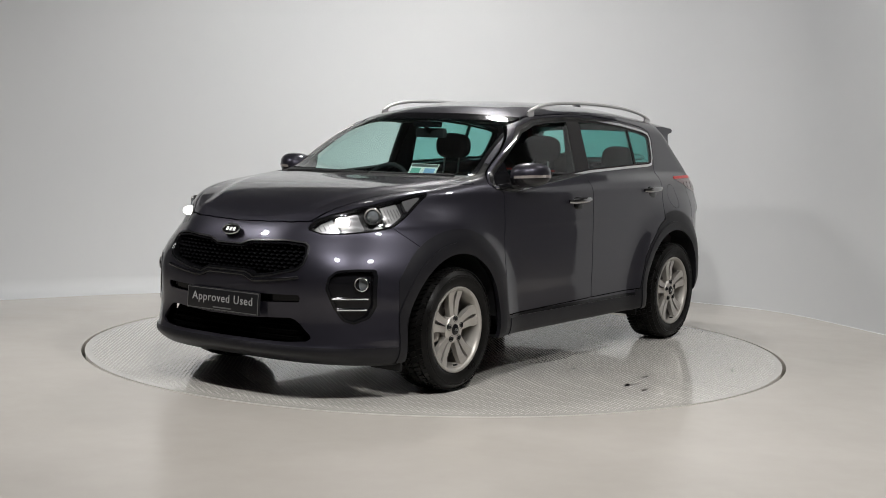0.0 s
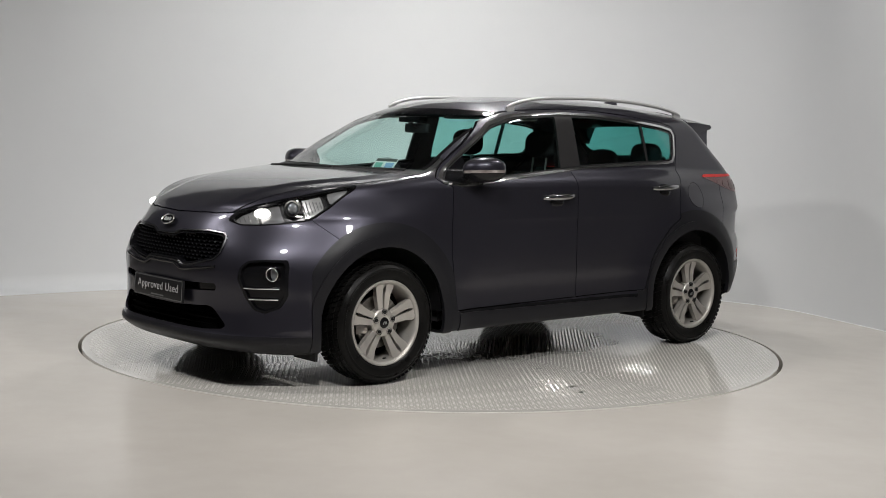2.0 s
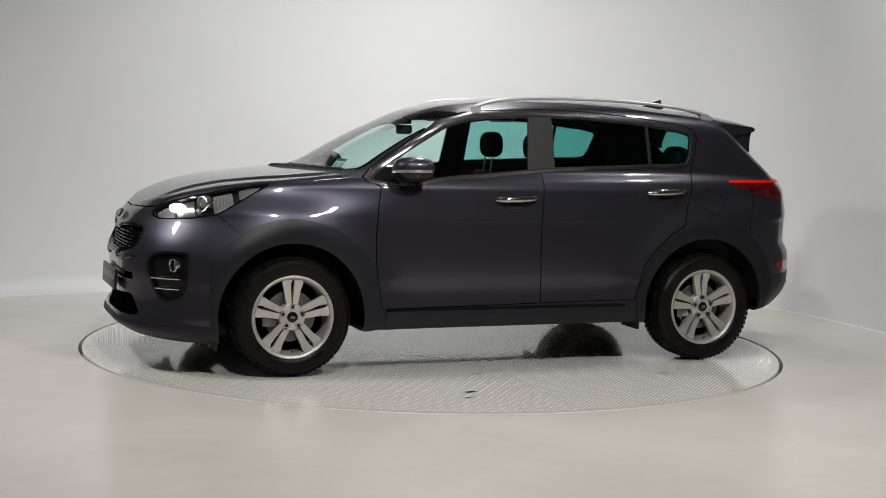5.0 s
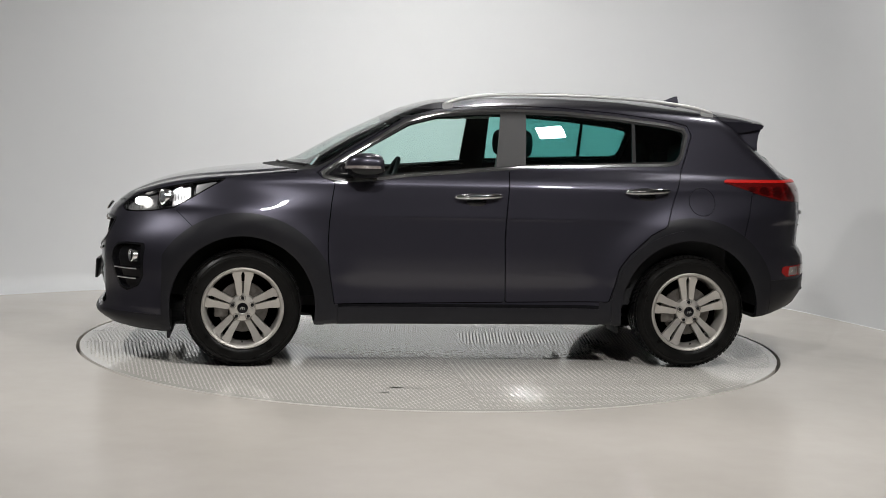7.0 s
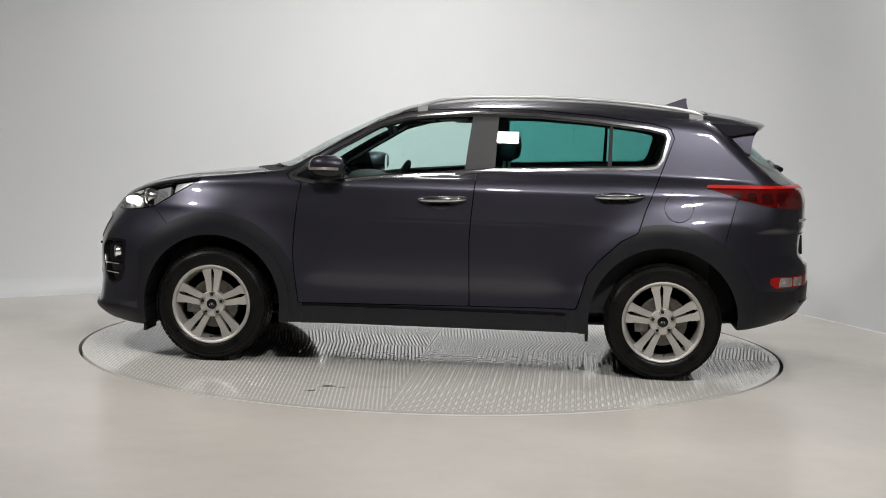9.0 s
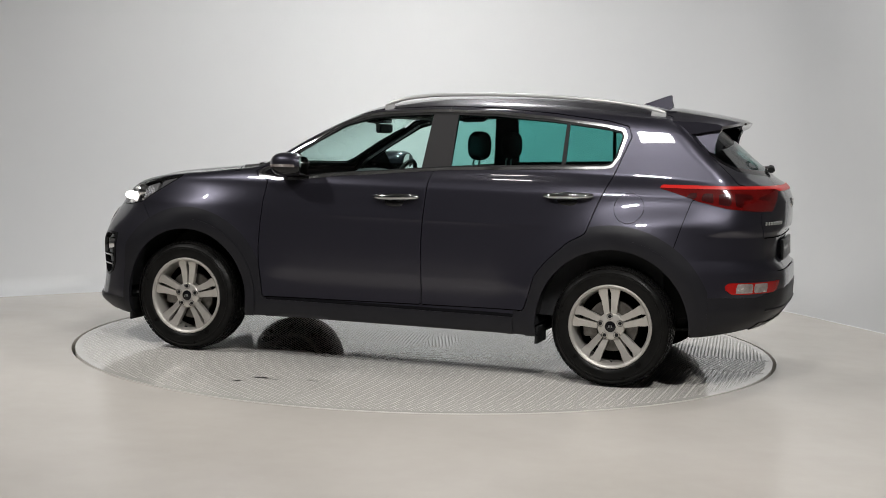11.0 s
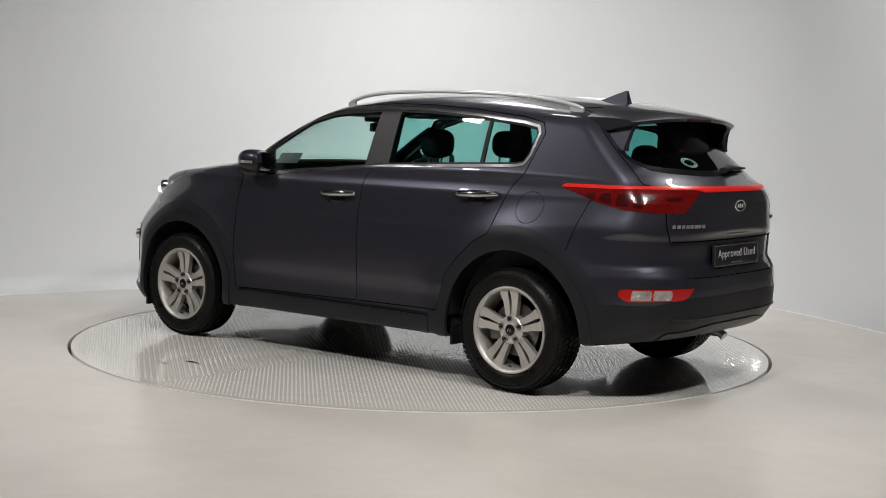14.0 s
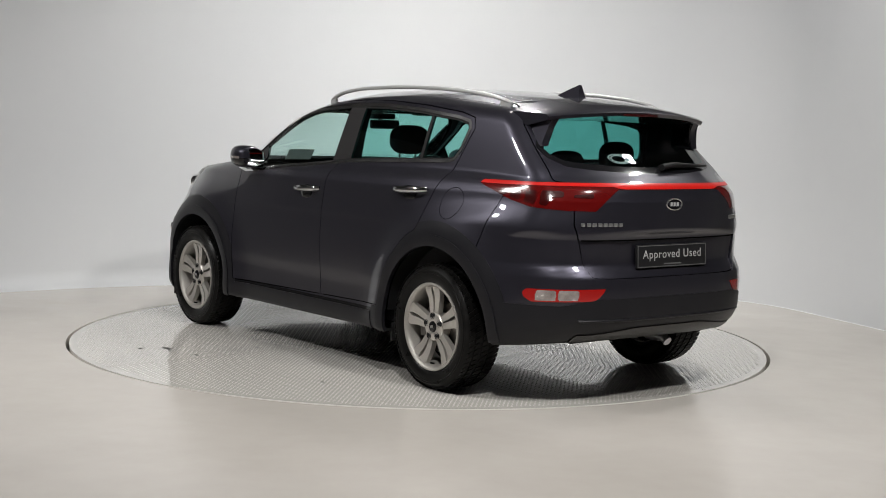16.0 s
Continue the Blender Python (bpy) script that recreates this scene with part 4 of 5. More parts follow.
def all_wheels():
    first = wheel(CAR)
    first.matrix_basis = pose(AXLE_F, 0.793, 0.3385)
    for x, y, tilt in ((AXLE_R, 0.793, -4), (AXLE_F, -0.793, 17), (AXLE_R, -0.793, 33)):
        m = pose(x, y, 0.3385) @ (Matrix.Rotation(math.pi, 4, "Z") if y < 0 else Matrix.Identity(4)) @ Matrix.Rotation(radians(-tilt), 4, "Y")
        copy_thing(first, m)
    for ax, r in ((AXLE_F, 0.424), (AXLE_R, 0.438)):
        for side in (1, -1):
            V, F = [], []
            for k in range(41):
                a = radians(4 + 172 * k / 40)
                for rr, y in ((r, 0.872), (r + 0.004, 0.85), (r + 0.004, 0.50), (0.06, 0.49)):
                    V.append((ax + rr * math.cos(a), side * y, HUB_Z + rr * math.sin(a)))
            for k in range(40):
                for j in range(3):
                    F.append((4 * k + j, 4 * k + 4 + j, 4 * k + 5 + j, 4 * k + 1 + j))
            part("wheel_arch_liner", mesh_of("wheel_arch_liner", V, F), DULL, CAR, "black wheel-arch liner")
            part("air_deflector", box_bm((ax + r - 0.01, side * 0.74 - 0.10, 0.155 if ax > 0 else 0.20), (ax + r + 0.008, side * 0.74 + 0.10, 0.30), 0.004), DULL, CAR, "black air deflector")
    part("front_axle_beam", tube_bm([(AXLE_F, -0.7, 0.30), (AXLE_F, 0.7, 0.30)], 0.04, 10), DULL, CAR)
    part("rear_axle_beam", tube_bm([(AXLE_R, -0.7, 0.30), (AXLE_R, 0.7, 0.30)], 0.04, 10), DULL, CAR)
    part("exhaust_silencer", box_bm((-1.95, -0.5, 0.31), (-1.80, 0.05, 0.42), 0.04, 3), DULL, CAR, "dark exhaust silencer")
    part("tailpipe", tube_bm([(-1.95, -0.12, 0.31), (-2.07, -0.12, 0.31), (-2.10, -0.12, 0.29)], 0.026, 12), SATIN, CAR, "metal tailpipe")


all_wheels()


# ---- fittings on the skin ----
def ellipsoid(centre, radii, power=2.4, seg=28, rings=18):
    bm = bmesh.new()
    bmesh.ops.create_uvsphere(bm, u_segments=seg, v_segments=rings, radius=1)
    for v in bm.verts:
        c = v.co
        k = (abs(c.x) ** power + abs(c.y) ** power + abs(c.z) ** power) ** (1 / power)
        v.co = Vector([centre[i] + radii[i] * c[i] / k for i in range(3)])
    return bm


def door_mirrors():
    for side in (1, -1):
        def shaped(bm):
            for v in bm.verts:
                back = max(0.572 - v.co.x, 0)
                v.co.x += back * 0.85
                out = (v.co.y - 0.80) / 0.2
                v.co.x -= 0.035 * max(out, 0) ** 2
                v.co.z += 0.012 * out
                v.co.y *= side
            return bm

        def band(lo, hi, name, material, label, grow=0.0, keep=None, parent=None):
            bm = ellipsoid((0.655, 0.905, 1.170), (0.115 + grow, 0.10 + grow, 0.073 + grow), 2.5, 40, 40)
            bmesh.ops.bisect_plane(bm, geom=bm.verts[:] + bm.edges[:] + bm.faces[:], plane_co=(0, 0, lo), plane_no=(0, 0, -1), clear_outer=True)
            bmesh.ops.bisect_plane(bm, geom=bm.verts[:] + bm.edges[:] + bm.faces[:], plane_co=(0, 0, hi), plane_no=(0, 0, 1), clear_outer=True)
            if keep:
                bmesh.ops.bisect_plane(bm, geom=bm.verts[:] + bm.edges[:] + bm.faces[:], plane_co=(keep, 0, 0), plane_no=(-1, 0, 0), clear_outer=True)
                bmesh.ops.bisect_plane(bm, geom=bm.verts[:] + bm.edges[:] + bm.faces[:], plane_co=(0, 0.87, 0), plane_no=(0, -1, 0), clear_outer=True)
            return part(name, shaped(bm), material, parent or CAR, label)

        housing = band(1.158, 1.3, "door_mirror", PAINT, "dark graphite door mirror with an indicator strip")
        band(1.0, 1.158, "mirror_base_cover", BLACK, "gloss black lower cover", 0.0, None, housing)
        band(1.152, 1.168, "indicator_strip", CLEAR_LENS, "clear indicator strip", 0.003, 0.60, housing)
        bm = bmesh.new()
        bmesh.ops.create_circle(bm, cap_ends=True, segments=28, radius=1)
        for v in bm.verts:
            v.co = Vector((0.5525, side * (0.90 + 0.086 * v.co.x), 1.172 + 0.056 * v.co.y))
        part("mirror_glass", bm, MIRROR, housing, "silvered mirror glass")
        part("mirror_arm", tube_bm([(0.72, side * 0.765, 1.108), (0.70, side * 0.81, 1.112), (0.675, side * 0.86, 1.122)], [0.036, 0.034, 0.036], 14, flat=0.6), BLACK, housing, "gloss black mirror arm")


MIRROR = mat("mirror_silver", (0.85, 0.86, 0.86), 0.02, 1.0)
door_mirrors()


CUP = mat("handle_cup_black", (0.008, 0.008, 0.010), 0.15)
HANDLE = mat("handle_chrome", (0.42, 0.42, 0.43), 0.12, 1.0)


def handles():
    for x0, x1, z0, z1 in ((0.104, -0.166, 1.002, 1.012), (-0.925, -1.198, 1.050, 1.060)):
        for side in (1, -1):
            n = 13
            base = [on_skin(x0 + (x1 - x0) * k / (n - 1), z0 + (z1 - z0) * k / (n - 1), "y", 1.1) for k in range(n)]
            pts, rad = [], []
            for k, p in enumerate(base):
                u = k / (n - 1)
                pts.append((p.x, side * (p.y + 0.004 + 0.030 * math.sin(math.pi * u) ** 0.5), p.z + 0.003))
                rad.append(0.0185 * (0.62 + 0.38 * math.sin(math.pi * u) ** 0.5))
            h = part("door_handle", tube_bm(pts, rad, 12, flat=1.05), HANDLE, CAR, "chrome bar door handle")
            c = on_skin((x0 + x1) / 2, (z0 + z1) / 2 - 0.008, "y", 1.1)
            for dz, rx, rz in ((-0.020, 0.068, 0.036), (0.016, 0.062, 0.016)):
                bm = ellipsoid((c.x + 0.012, c.y - 0.006, c.z + dz), (rx, 0.014, rz), 2.6, 32, 18)
                for v in bm.verts:
                    v.co.y *= side
                part("handle_cup", bm, CUP, h, "dark recess behind the handle")


handles()


RAIL = mat("painted_silver_rail", (0.55, 0.55, 0.55), 0.32, 0.45)


def roof_fittings():
    for side in (1, -1):
        pts = [(0.16, 1.548), (0.10, 1.570), (0.02, 1.592), (-0.10, 1.609), (-0.25, 1.619), (-0.57, 1.625), (-0.92, 1.618), (-1.20, 1.599), (-1.38, 1.577), (-1.48, 1.557), (-1.545, 1.538)]
        curve = spline([(x, side * (0.570 + 0.012 * (z - 1.53) / 0.08 - 0.03 * max(-x - 1.0, 0)), z) for x, z in pts], 5)
        n = len(curve) - 1
        rad = [0.0130 - 0.006 * max(0, 1 - 14 * min(i / n, 1 - i / n)) for i in range(n + 1)]
        rail = part("roof_rail", tube_bm(curve, rad, 12, flat=0.85), RAIL, CAR, "satin silver roof rail")
        for name, ends in (("front_rail_foot", curve[:6]), ("rear_rail_foot", curve[-7:])):
          V, F = [], []
          for p in ends:
            zr = float(on_roof(p.x, abs(p.y))) - 0.01
            V += [(p.x, p.y - 0.007, zr), (p.x, p.y - 0.007, p.z), (p.x, p.y + 0.007, p.z), (p.x, p.y + 0.007, zr)]
          for k in range(len(ends) - 1):
            F += [(4 * k + j, 4 * k + 1 + j, 4 * k + 5 + j, 4 * k + 4 + j) for j in range(3)]
          part(name, mesh_of(name, V, F), RAIL, rail, "silver foot of the rail")
    # shark-fin aerial
    prof = [(-1.27, 1.588), (-1.34, 1.606), (-1.42, 1.636), (-1.475, 1.657), (-1.490, 1.655), (-1.484, 1.625), (-1.492, 1.598), (-1.505, 1.575), (-1.27, 1.575)]
    bm = slab_bm(prof, 1.0, lambda u, v, w: (u, (w - 0.5) * (0.058 - 0.66 * max(v - 1.585, 0)) * (0.45 + 0.55 * min((-1.25 - u) / 0.12, 1)), v))
    bmesh.ops.bevel(bm, geom=bm.edges[:], offset=0.004, segments=2, affect="EDGES")
    part("roof_aerial", bm, PAINT, CAR, "dark shark-fin roof aerial")
    # roof spoiler: a curved blade with a thick rounded lip
    V, F = [], []
    ys = np.linspace(-0.585, 0.585, 45)
    for y in ys:
        q = abs(y) / 0.585
        xt, zt = -1.955 + 0.085 * q ** 3, 1.512 - 0.034 * q ** 2.2
        x0 = -1.57 - 0.02 * q
        z0 = float(on_roof(x0, y)) + 0.004
        xm = (x0 + xt) / 2
        zm = max(float(on_roof(xm, y)) + 0.006, (z0 + zt) / 2 + 0.006)
        V += [(x0, y, z0), (xm, y, zm), (xt + 0.02, y, zt + 0.004), (xt, y, zt - 0.008), (xt + 0.012, y, zt - 0.026), (xm - 0.05, y, zt - 0.040), (x0 - 0.12, y, zt - 0.055), (x0, y, z0 - 0.04)]
    for i in range(44):
        for k in range(8):
            F.append((8 * i + k, 8 * i + (k + 1) % 8, 8 * i + 8 + (k + 1) % 8, 8 * i + 8 + k))
    F += [tuple(range(8)), tuple(range(44 * 8 + 7, 44 * 8 - 1, -1))]
    sp = part("roof_spoiler", mesh_of("roof_spoiler", V, F, 40), PAINT, CAR, "dark graphite roof spoiler")
    part("brake_light", box_bm((-1.953, -0.13, 1.484), (-1.925, 0.13, 1.497), 0.003), RED_DARK, sp, "dark red high brake light")
    for side in (1, -1):
        fin = [(-1.60, 1.505), (-1.70, 1.500), (-1.80, 1.492), (-1.878, 1.480), (-1.862, 1.452), (-1.838, 1.415), (-1.828, 1.37), (-1.832, 1.318), (-1.80, 1.322), (-1.70, 1.41)]
        bm = slab_bm(fin, 0.055, lambda u, v, w: (u, side * (0.500 + w * 0.8 + 0.26 * (1.5 - v)), v), 0.006)
        part("spoiler_fin", bm, PAINT, sp, "dark side fin")
        blk = [(-1.70, 1.475), (-1.86, 1.468), (-1.835, 1.415), (-1.822, 1.34), (-1.79, 1.345)]
        part("fin_inner", slab_bm(blk, 0.02, lambda u, v, w: (u, side * (0.490 + w + 0.26 * (1.5 - v)), v), 0.003), BLACK, sp, "gloss black inner fin")


def on_roof(x, y):
    s = np.linspace(1.3, 1.75, 900)
    f = skin(np.full(900, x), np.full(900, y), s)
    return s[len(s) - 1 - np.argmax((f < 0)[::-1])]


roof_fittings()


def number_plates():
    for name, m in (("front", Matrix.Translation((2.232, 0.0, 0.494)) @ Matrix.Rotation(radians(90), 4, "Z") @ Matrix.Rotation(radians(90 - 3), 4, "X")),
                    ("rear", Matrix.Translation((-2.205, -0.008, 0.770)) @ Matrix.Rotation(radians(-90), 4, "Z") @ Matrix.Rotation(radians(90 - 3), 4, "X"))):
        def put(me_or_bm):
            if isinstance(me_or_bm, bmesh.types.BMesh):
                bmesh.ops.transform(me_or_bm, matrix=m, verts=me_or_bm.verts)
            else:
                me_or_bm.transform(m)
            return me_or_bm

        pl = part("number_plate", put(box_bm((-0.262, -0.060, -0.012), (0.262, 0.060, 0.004), 0.006)), PLATE_BLACK, CAR, "black dealer plate with grey lettering")
        part("plate_border", put(slab_ring(0.258, 0.056, 0.004, 0.0046)), DULL_GREY, pl, "thin grey border")
        t = text_mesh("Approved Used", 0.062, spacing=1.12)
        t.transform(Matrix.Translation((0, 0.008, 0.0052)))
        part("lettering", put(t), LETTER, pl, "grey lettering")
        part("dealer_line", put(box_bm((-0.065, -0.045, 0.004), (0.065, -0.038, 0.0052))), DULL_GREY, pl, "small unreadable line")


def slab_ring(w, h, t, z):
    bm = bmesh.new()
    for a, b in (((-w, h - t, z - 0.002), (w, h, z)), ((-w, -h, z - 0.002), (w, -h + t, z)), ((-w, -h + t, z - 0.002), (-w + t, h - t, z)), ((w - t, -h + t, z - 0.002), (w, h - t, z))):
        box_bm(a, b, bm=bm)
    return bm


DULL_GREY = mat("dull_grey_print", (0.10, 0.10, 0.10), 0.4)
number_plates()


def badges():
    for place, turn, tilt, size in (((2.172, 0.0, 0.868), 90, 55, 1.0), ((-2.221, 0.012, 1.037), -90, 88, 0.95)):
        m = Matrix.Translation(place) @ Matrix.Rotation(radians(turn), 4, "Z") @ Matrix.Rotation(radians(tilt), 4, "X") @ Matrix.Scale(size, 4)
        bm = bmesh.new()
        bmesh.ops.create_cone(bm, cap_ends=True, segments=40, radius1=1, radius2=0.96, depth=1)
        for v in bm.verts:
            v.co = Vector((v.co.x * 0.060, v.co.y * 0.030, v.co.z * 0.010))
        bmesh.ops.transform(bm, matrix=m, verts=bm.verts)
        b = part("badge", bm, BLACK, CAR, "oval chrome-rimmed badge")
        ring = [(0.060 * math.cos(a), 0.030 * math.sin(a), 0.005) for a in (2 * math.pi * k / 40 for k in range(41))]
        bm = tube_bm(ring, 0.0042, 8, caps=False)
        bmesh.ops.transform(bm, matrix=m, verts=bm.verts)
        part("badge_rim", bm, CHROME, b, "chrome rim")
        for cx in (-0.024, 0.0, 0.024):
            bm = box_bm((-0.0075, -0.0105, 0.004), (0.0075, 0.0105, 0.0075))
            bmesh.ops.translate(bm, verts=bm.verts, vec=(cx, 0, 0))
            bmesh.ops.transform(bm, matrix=m, verts=bm.verts)
            part("badge_stroke", bm, RAIL, b)
    # model name in plain chrome bars
    for k in range(8):
        y = 0.572 - 0.0285 * k
        p = on_skin(y, 0.935, "x-", 2.4)
        part("name_bar", box_bm((p.x - 0.005, y - 0.0125, 0.9265), (p.x + 0.004, y + 0.0125, 0.945), 0.003), SATIN, CAR, "chrome bar of the model name")
    for k in range(3):
        y = -0.50 - 0.032 * k
        p = on_skin(y, 0.955, "x-", 2.4)
        part("name_bar", box_bm((p.x - 0.005, y - 0.013, 0.948), (p.x + 0.004, y + 0.013, 0.968), 0.002), SATIN, CAR, "small silver badge bar")


badges()


def front_fittings():
    # honeycomb: lozenge studs set back in the grille
    V, F = [], []
    for r in range(9):
        for c in range(-14, 15):
            y, z = (c + 0.5 * (r % 2)) * 0.036, 0.655 + r * 0.0195
            if polygon(np.array([abs(y)]), np.array([z]), GRILLE)[0] > -0.022:
                continue
            x = on_skin(abs(y), z, "x+", 2.4).x - 0.030
            b = len(V)
            V += [(x - 0.02, y - 0.0175, z), (x - 0.02, y, z - 0.0095), (x - 0.02, y + 0.0175, z), (x - 0.02, y, z + 0.0095), (x, y - 0.012, z), (x, y, z - 0.006), (x, y + 0.012, z), (x, y, z + 0.006)]
            F += [(b + 4, b + 5, b + 6, b + 7)] + [(b + i, b + (i + 1) % 4, b + 4 + (i + 1) % 4, b + 4 + i) for i in range(4)]
    tagged(part("honeycomb", mesh_of("honeycomb", V, F, 0), BLACK, MADE["grille"], "gloss black honeycomb mesh"), kind="stuff")
    # chrome moustache under the grille
    pts = []
    for y in np.linspace(-0.47, 0.47, 41):
        a = abs(y)
        z = 0.612 + (0.030 if a < 0.13 else 0.030 - 0.025 * min((a - 0.13) / 0.05, 1)) + 0.17 * max(a - 0.22, 0) ** 1.2
        p = on_skin(y, z, "x+", 2.4)
        pts.append((p.x + 0.003, y, z))
    part("grille_lip", tube_bm(pts, 0.0085, 8), BLACK, MADE["grille"], "gloss black lip")
    for z in (0.335, 0.365, 0.395):
        pts = [(on_skin(y, z, "x+", 2.4).x - 0.030, y, z) for y in np.linspace(-0.46, 0.46, 25)]
        part("intake_slat", tube_bm(pts, 0.0045, 8), VOID, MADE["intake"])
    for i, side in enumerate((1, -1)):
        host = MADE["fog"][i]
        p = on_skin(0.732, 0.622, "x+", 2.4)
        m = Matrix.Translation((p.x - 0.012, side * 0.732, 0.622)) @ Matrix.Rotation(radians(-90 + side * 26), 4, "Z")
        bm = lathe_bm([(0.031, 0.0), (0.032, 0.012), (0.0345, 0.014), (0.037, 0.012), (0.038, -0.02)], 32)
        bmesh.ops.transform(bm, matrix=m, verts=bm.verts)
        part("fog_ring", bm, CHROME, host, "chrome ring")
        bm = lathe_bm([(0.0005, -0.004), (0.018, -0.006), (0.030, -0.010), (0.030, -0.02)], 32)
        bmesh.ops.transform(bm, matrix=m, verts=bm.verts)
        part("fog_glass", bm, PROJ, host, "clear lamp glass")
        for z, ya, yb in ((0.546, 0.628, 0.757), (0.489, 0.648, 0.752)):
            pts = [(on_skin(y, z, "x+", 2.4).x - 0.002, side * y, z) for y in np.linspace(ya, yb, 9)]
            part("fog_bar", tube_bm(pts, 0.0048, 8), CHROME, host, "thin chrome bar")
        # headlamp insides
        lamp = MADE["lamp"][i]
        for name, c, r, material, label in (("beam_reflector", (1.930, 0.560, 0.930), 0.030, LAMP_ON, "lit beam reflector"),):
            bm = ellipsoid((c[0], side * c[1], c[2]), (r * 1.5, r, r * 0.85), 2.4, 20, 14)
            part(name, bm, material, lamp, label)
        m = Matrix.Translation((1.795, side * 0.655, 0.960)) @ Matrix.Rotation(radians(-90 + side * 30), 4, "Z")
        bm = lathe_bm([(0.0005, 0.030), (0.018, 0.026), (0.030, 0.014), (0.034, 0.0)], 28)
        bmesh.ops.transform(bm, matrix=m, verts=bm.verts)
        part("projector_lens", bm, PROJ, lamp, "round projector lens")
        bm = lathe_bm([(0.034, 0.0), (0.037, 0.018), (0.044, 0.020), (0.048, 0.010), (0.048, -0.03)], 28)
        bmesh.ops.transform(bm, matrix=m, verts=bm.verts)
        part("projector_ring", bm, CHROME, lamp, "chrome ring")
    # wipers
    for pts in (([(1.12, 0.10, 1.158), (1.07, 0.35, 1.163), (0.98, 0.60, 1.165)]), ([(1.12, -0.55, 1.150), (1.135, -0.25, 1.160), (1.125, 0.08, 1.160)])):
        w = part("wiper", tube_bm(spline(pts, 8), 0.009, 8), DULL, CAR, "black windscreen wiper")
    part("rear_wiper", tube_bm([(-2.095, -0.02, 1.222), (-2.085, -0.12, 1.236), (-2.055, -0.30, 1.232), (-2.005, -0.47, 1.228)], [0.022, 0.019, 0.013, 0.006], 10, flat=0.8), DULL, MADE["gate"], "black rear wiper")
    # thin black tube drawn as the crease's shade over the plate recess
    for y0, y1 in ((-0.575, 0.575),):
        pts = [(on_skin(abs(y), 0.856, "x-", 2.4).x - 0.0005, y, 0.856) for y in np.linspace(y0, y1, 31)]
        part("crease_shade_line", tube_bm(pts, 0.0035, 6), VOID, MADE["gate"], "black line as the shade of the crease above the plate recess")
    # moulded line of the lower rear bumper, and the towing eye cover
    for z, r in ((0.455, 0.010),):
        pts = [(on_skin(abs(y), z, "x-", 2.4).x - 0.002, y, z) for y in np.linspace(-0.60, 0.60, 31)]
        part("skid_trim", tube_bm(pts, r, 8, flat=0.8), CLAD, CAR, "moulded trim of the lower rear bumper")


PROJ = mat("projector_glass", (0.12, 0.13, 0.14), 0.05, 0.0, 1.0)
front_fittings()


def lamp_inners():
    """Dark trays behind the clear lamp covers, ribs in the tail lamps."""
    S = Skin()
    tray = S.take(xz(HEADLAMP, 0.36))
    two_sides("lamp_tray", tray, LAMP_TRAY, MADE["lamp"], "grey lamp tray", push=-0.045, thick=0.0)
    def patch(name, lo, hi, inset, material, label, push):
        ins, _ = S.split(tray, lambda x, y, z: np.maximum(polygon(x, z, HEADLAMP) + inset, np.maximum(lo - x, x - hi)))
        two_sides(name, ins, material, MADE["lamp"], label, push=push, thick=0.02)

    patch("inner_reflector", 1.962, 2.06, 0.013, LAMP_WHITE, "bright reflector", -0.022)
    patch("beam_bowl", 1.862, 1.953, 0.014, LAMP_GREY, "silver beam bowl", -0.032)
    patch("side_reflector", 1.655, 1.762, 0.016, LAMP_WHITE, "white ribbed side reflector", -0.022)
    patch("corner_reflector", 1.50, 1.620, 0.012, LAMP_GREY, "silver corner reflector", -0.016)
    for i, side in enumerate((1, -1)):
        for k in range(4):
            x = 1.985 + 0.017 * k
            zs = np.linspace(0.88, 0.915 - 0.006 * k, 5)
            pts = []
            for z in zs:
                p = on_skin(x, z, "y", 0.95)
                pts.append((p.x, side * (p.y - 0.016), p.z))
            part("reflector_rib", tube_bm(pts, 0.0022, 6), LAMP_GREY, MADE["lamp"][i], "fine reflector rib")
        for k in range(6):
            x = 1.665 + 0.017 * k
            pts = []
            for z in np.linspace(0.962 - 0.03 * k / 5 * 1.4, 0.995, 5):
                p = on_skin(x, z, "y", 0.95)
                pts.append((p.x, side * (p.y - 0.018), p.z))
            part("reflector_rib", tube_bm(pts, 0.0022, 6), LAMP_GREY, MADE["lamp"][i], "fine reflector rib")
    edge, _ = S.split(tray, lambda x, y, z: -(polygon(x, z, HEADLAMP) + 0.007))
    two_sides("lamp_edge", edge, BLACK, MADE["lamp"], "black lamp edge", push=-0.002, thick=0.04)


LAMP_TRAY = mat("lamp_tray_grey", (0.02, 0.02, 0.022), 0.25, 0.3)
lamp_inners()


# ---- cabin ----
def seat(x, y, width, parent, wide=False):
    s = part("seat", box_bm((x - 0.24, y - width / 2, 0.46), (x + 0.26, y + width / 2, 0.60), 0.05, 3), FABRIC, parent, "black cloth seat")
    bm = box_bm((-0.07, -width / 2, 0.0), (0.07, width / 2, 0.62), 0.05, 3)
    bmesh.ops.transform(bm, matrix=Matrix.Translation((x - 0.22, y, 0.54)) @ Matrix.Rotation(radians(-18), 4, "Y"), verts=bm.verts)
    part("backrest", bm, FABRIC, s, "black cloth backrest")
    return s


def headrest(x, y, z, parent, w=0.135):
    h = part("headrest", ellipsoid((x, y, z), (0.055, w, 0.088), 2.8), FABRIC, parent, "black headrest")
    for dy in (-0.06, 0.06):
        part("headrest_post", tube_bm([(x + 0.01, y + dy, z - 0.05), (x + 0.03, y + dy, z - 0.19)], 0.0065, 8), SATIN, h, "steel headrest post")


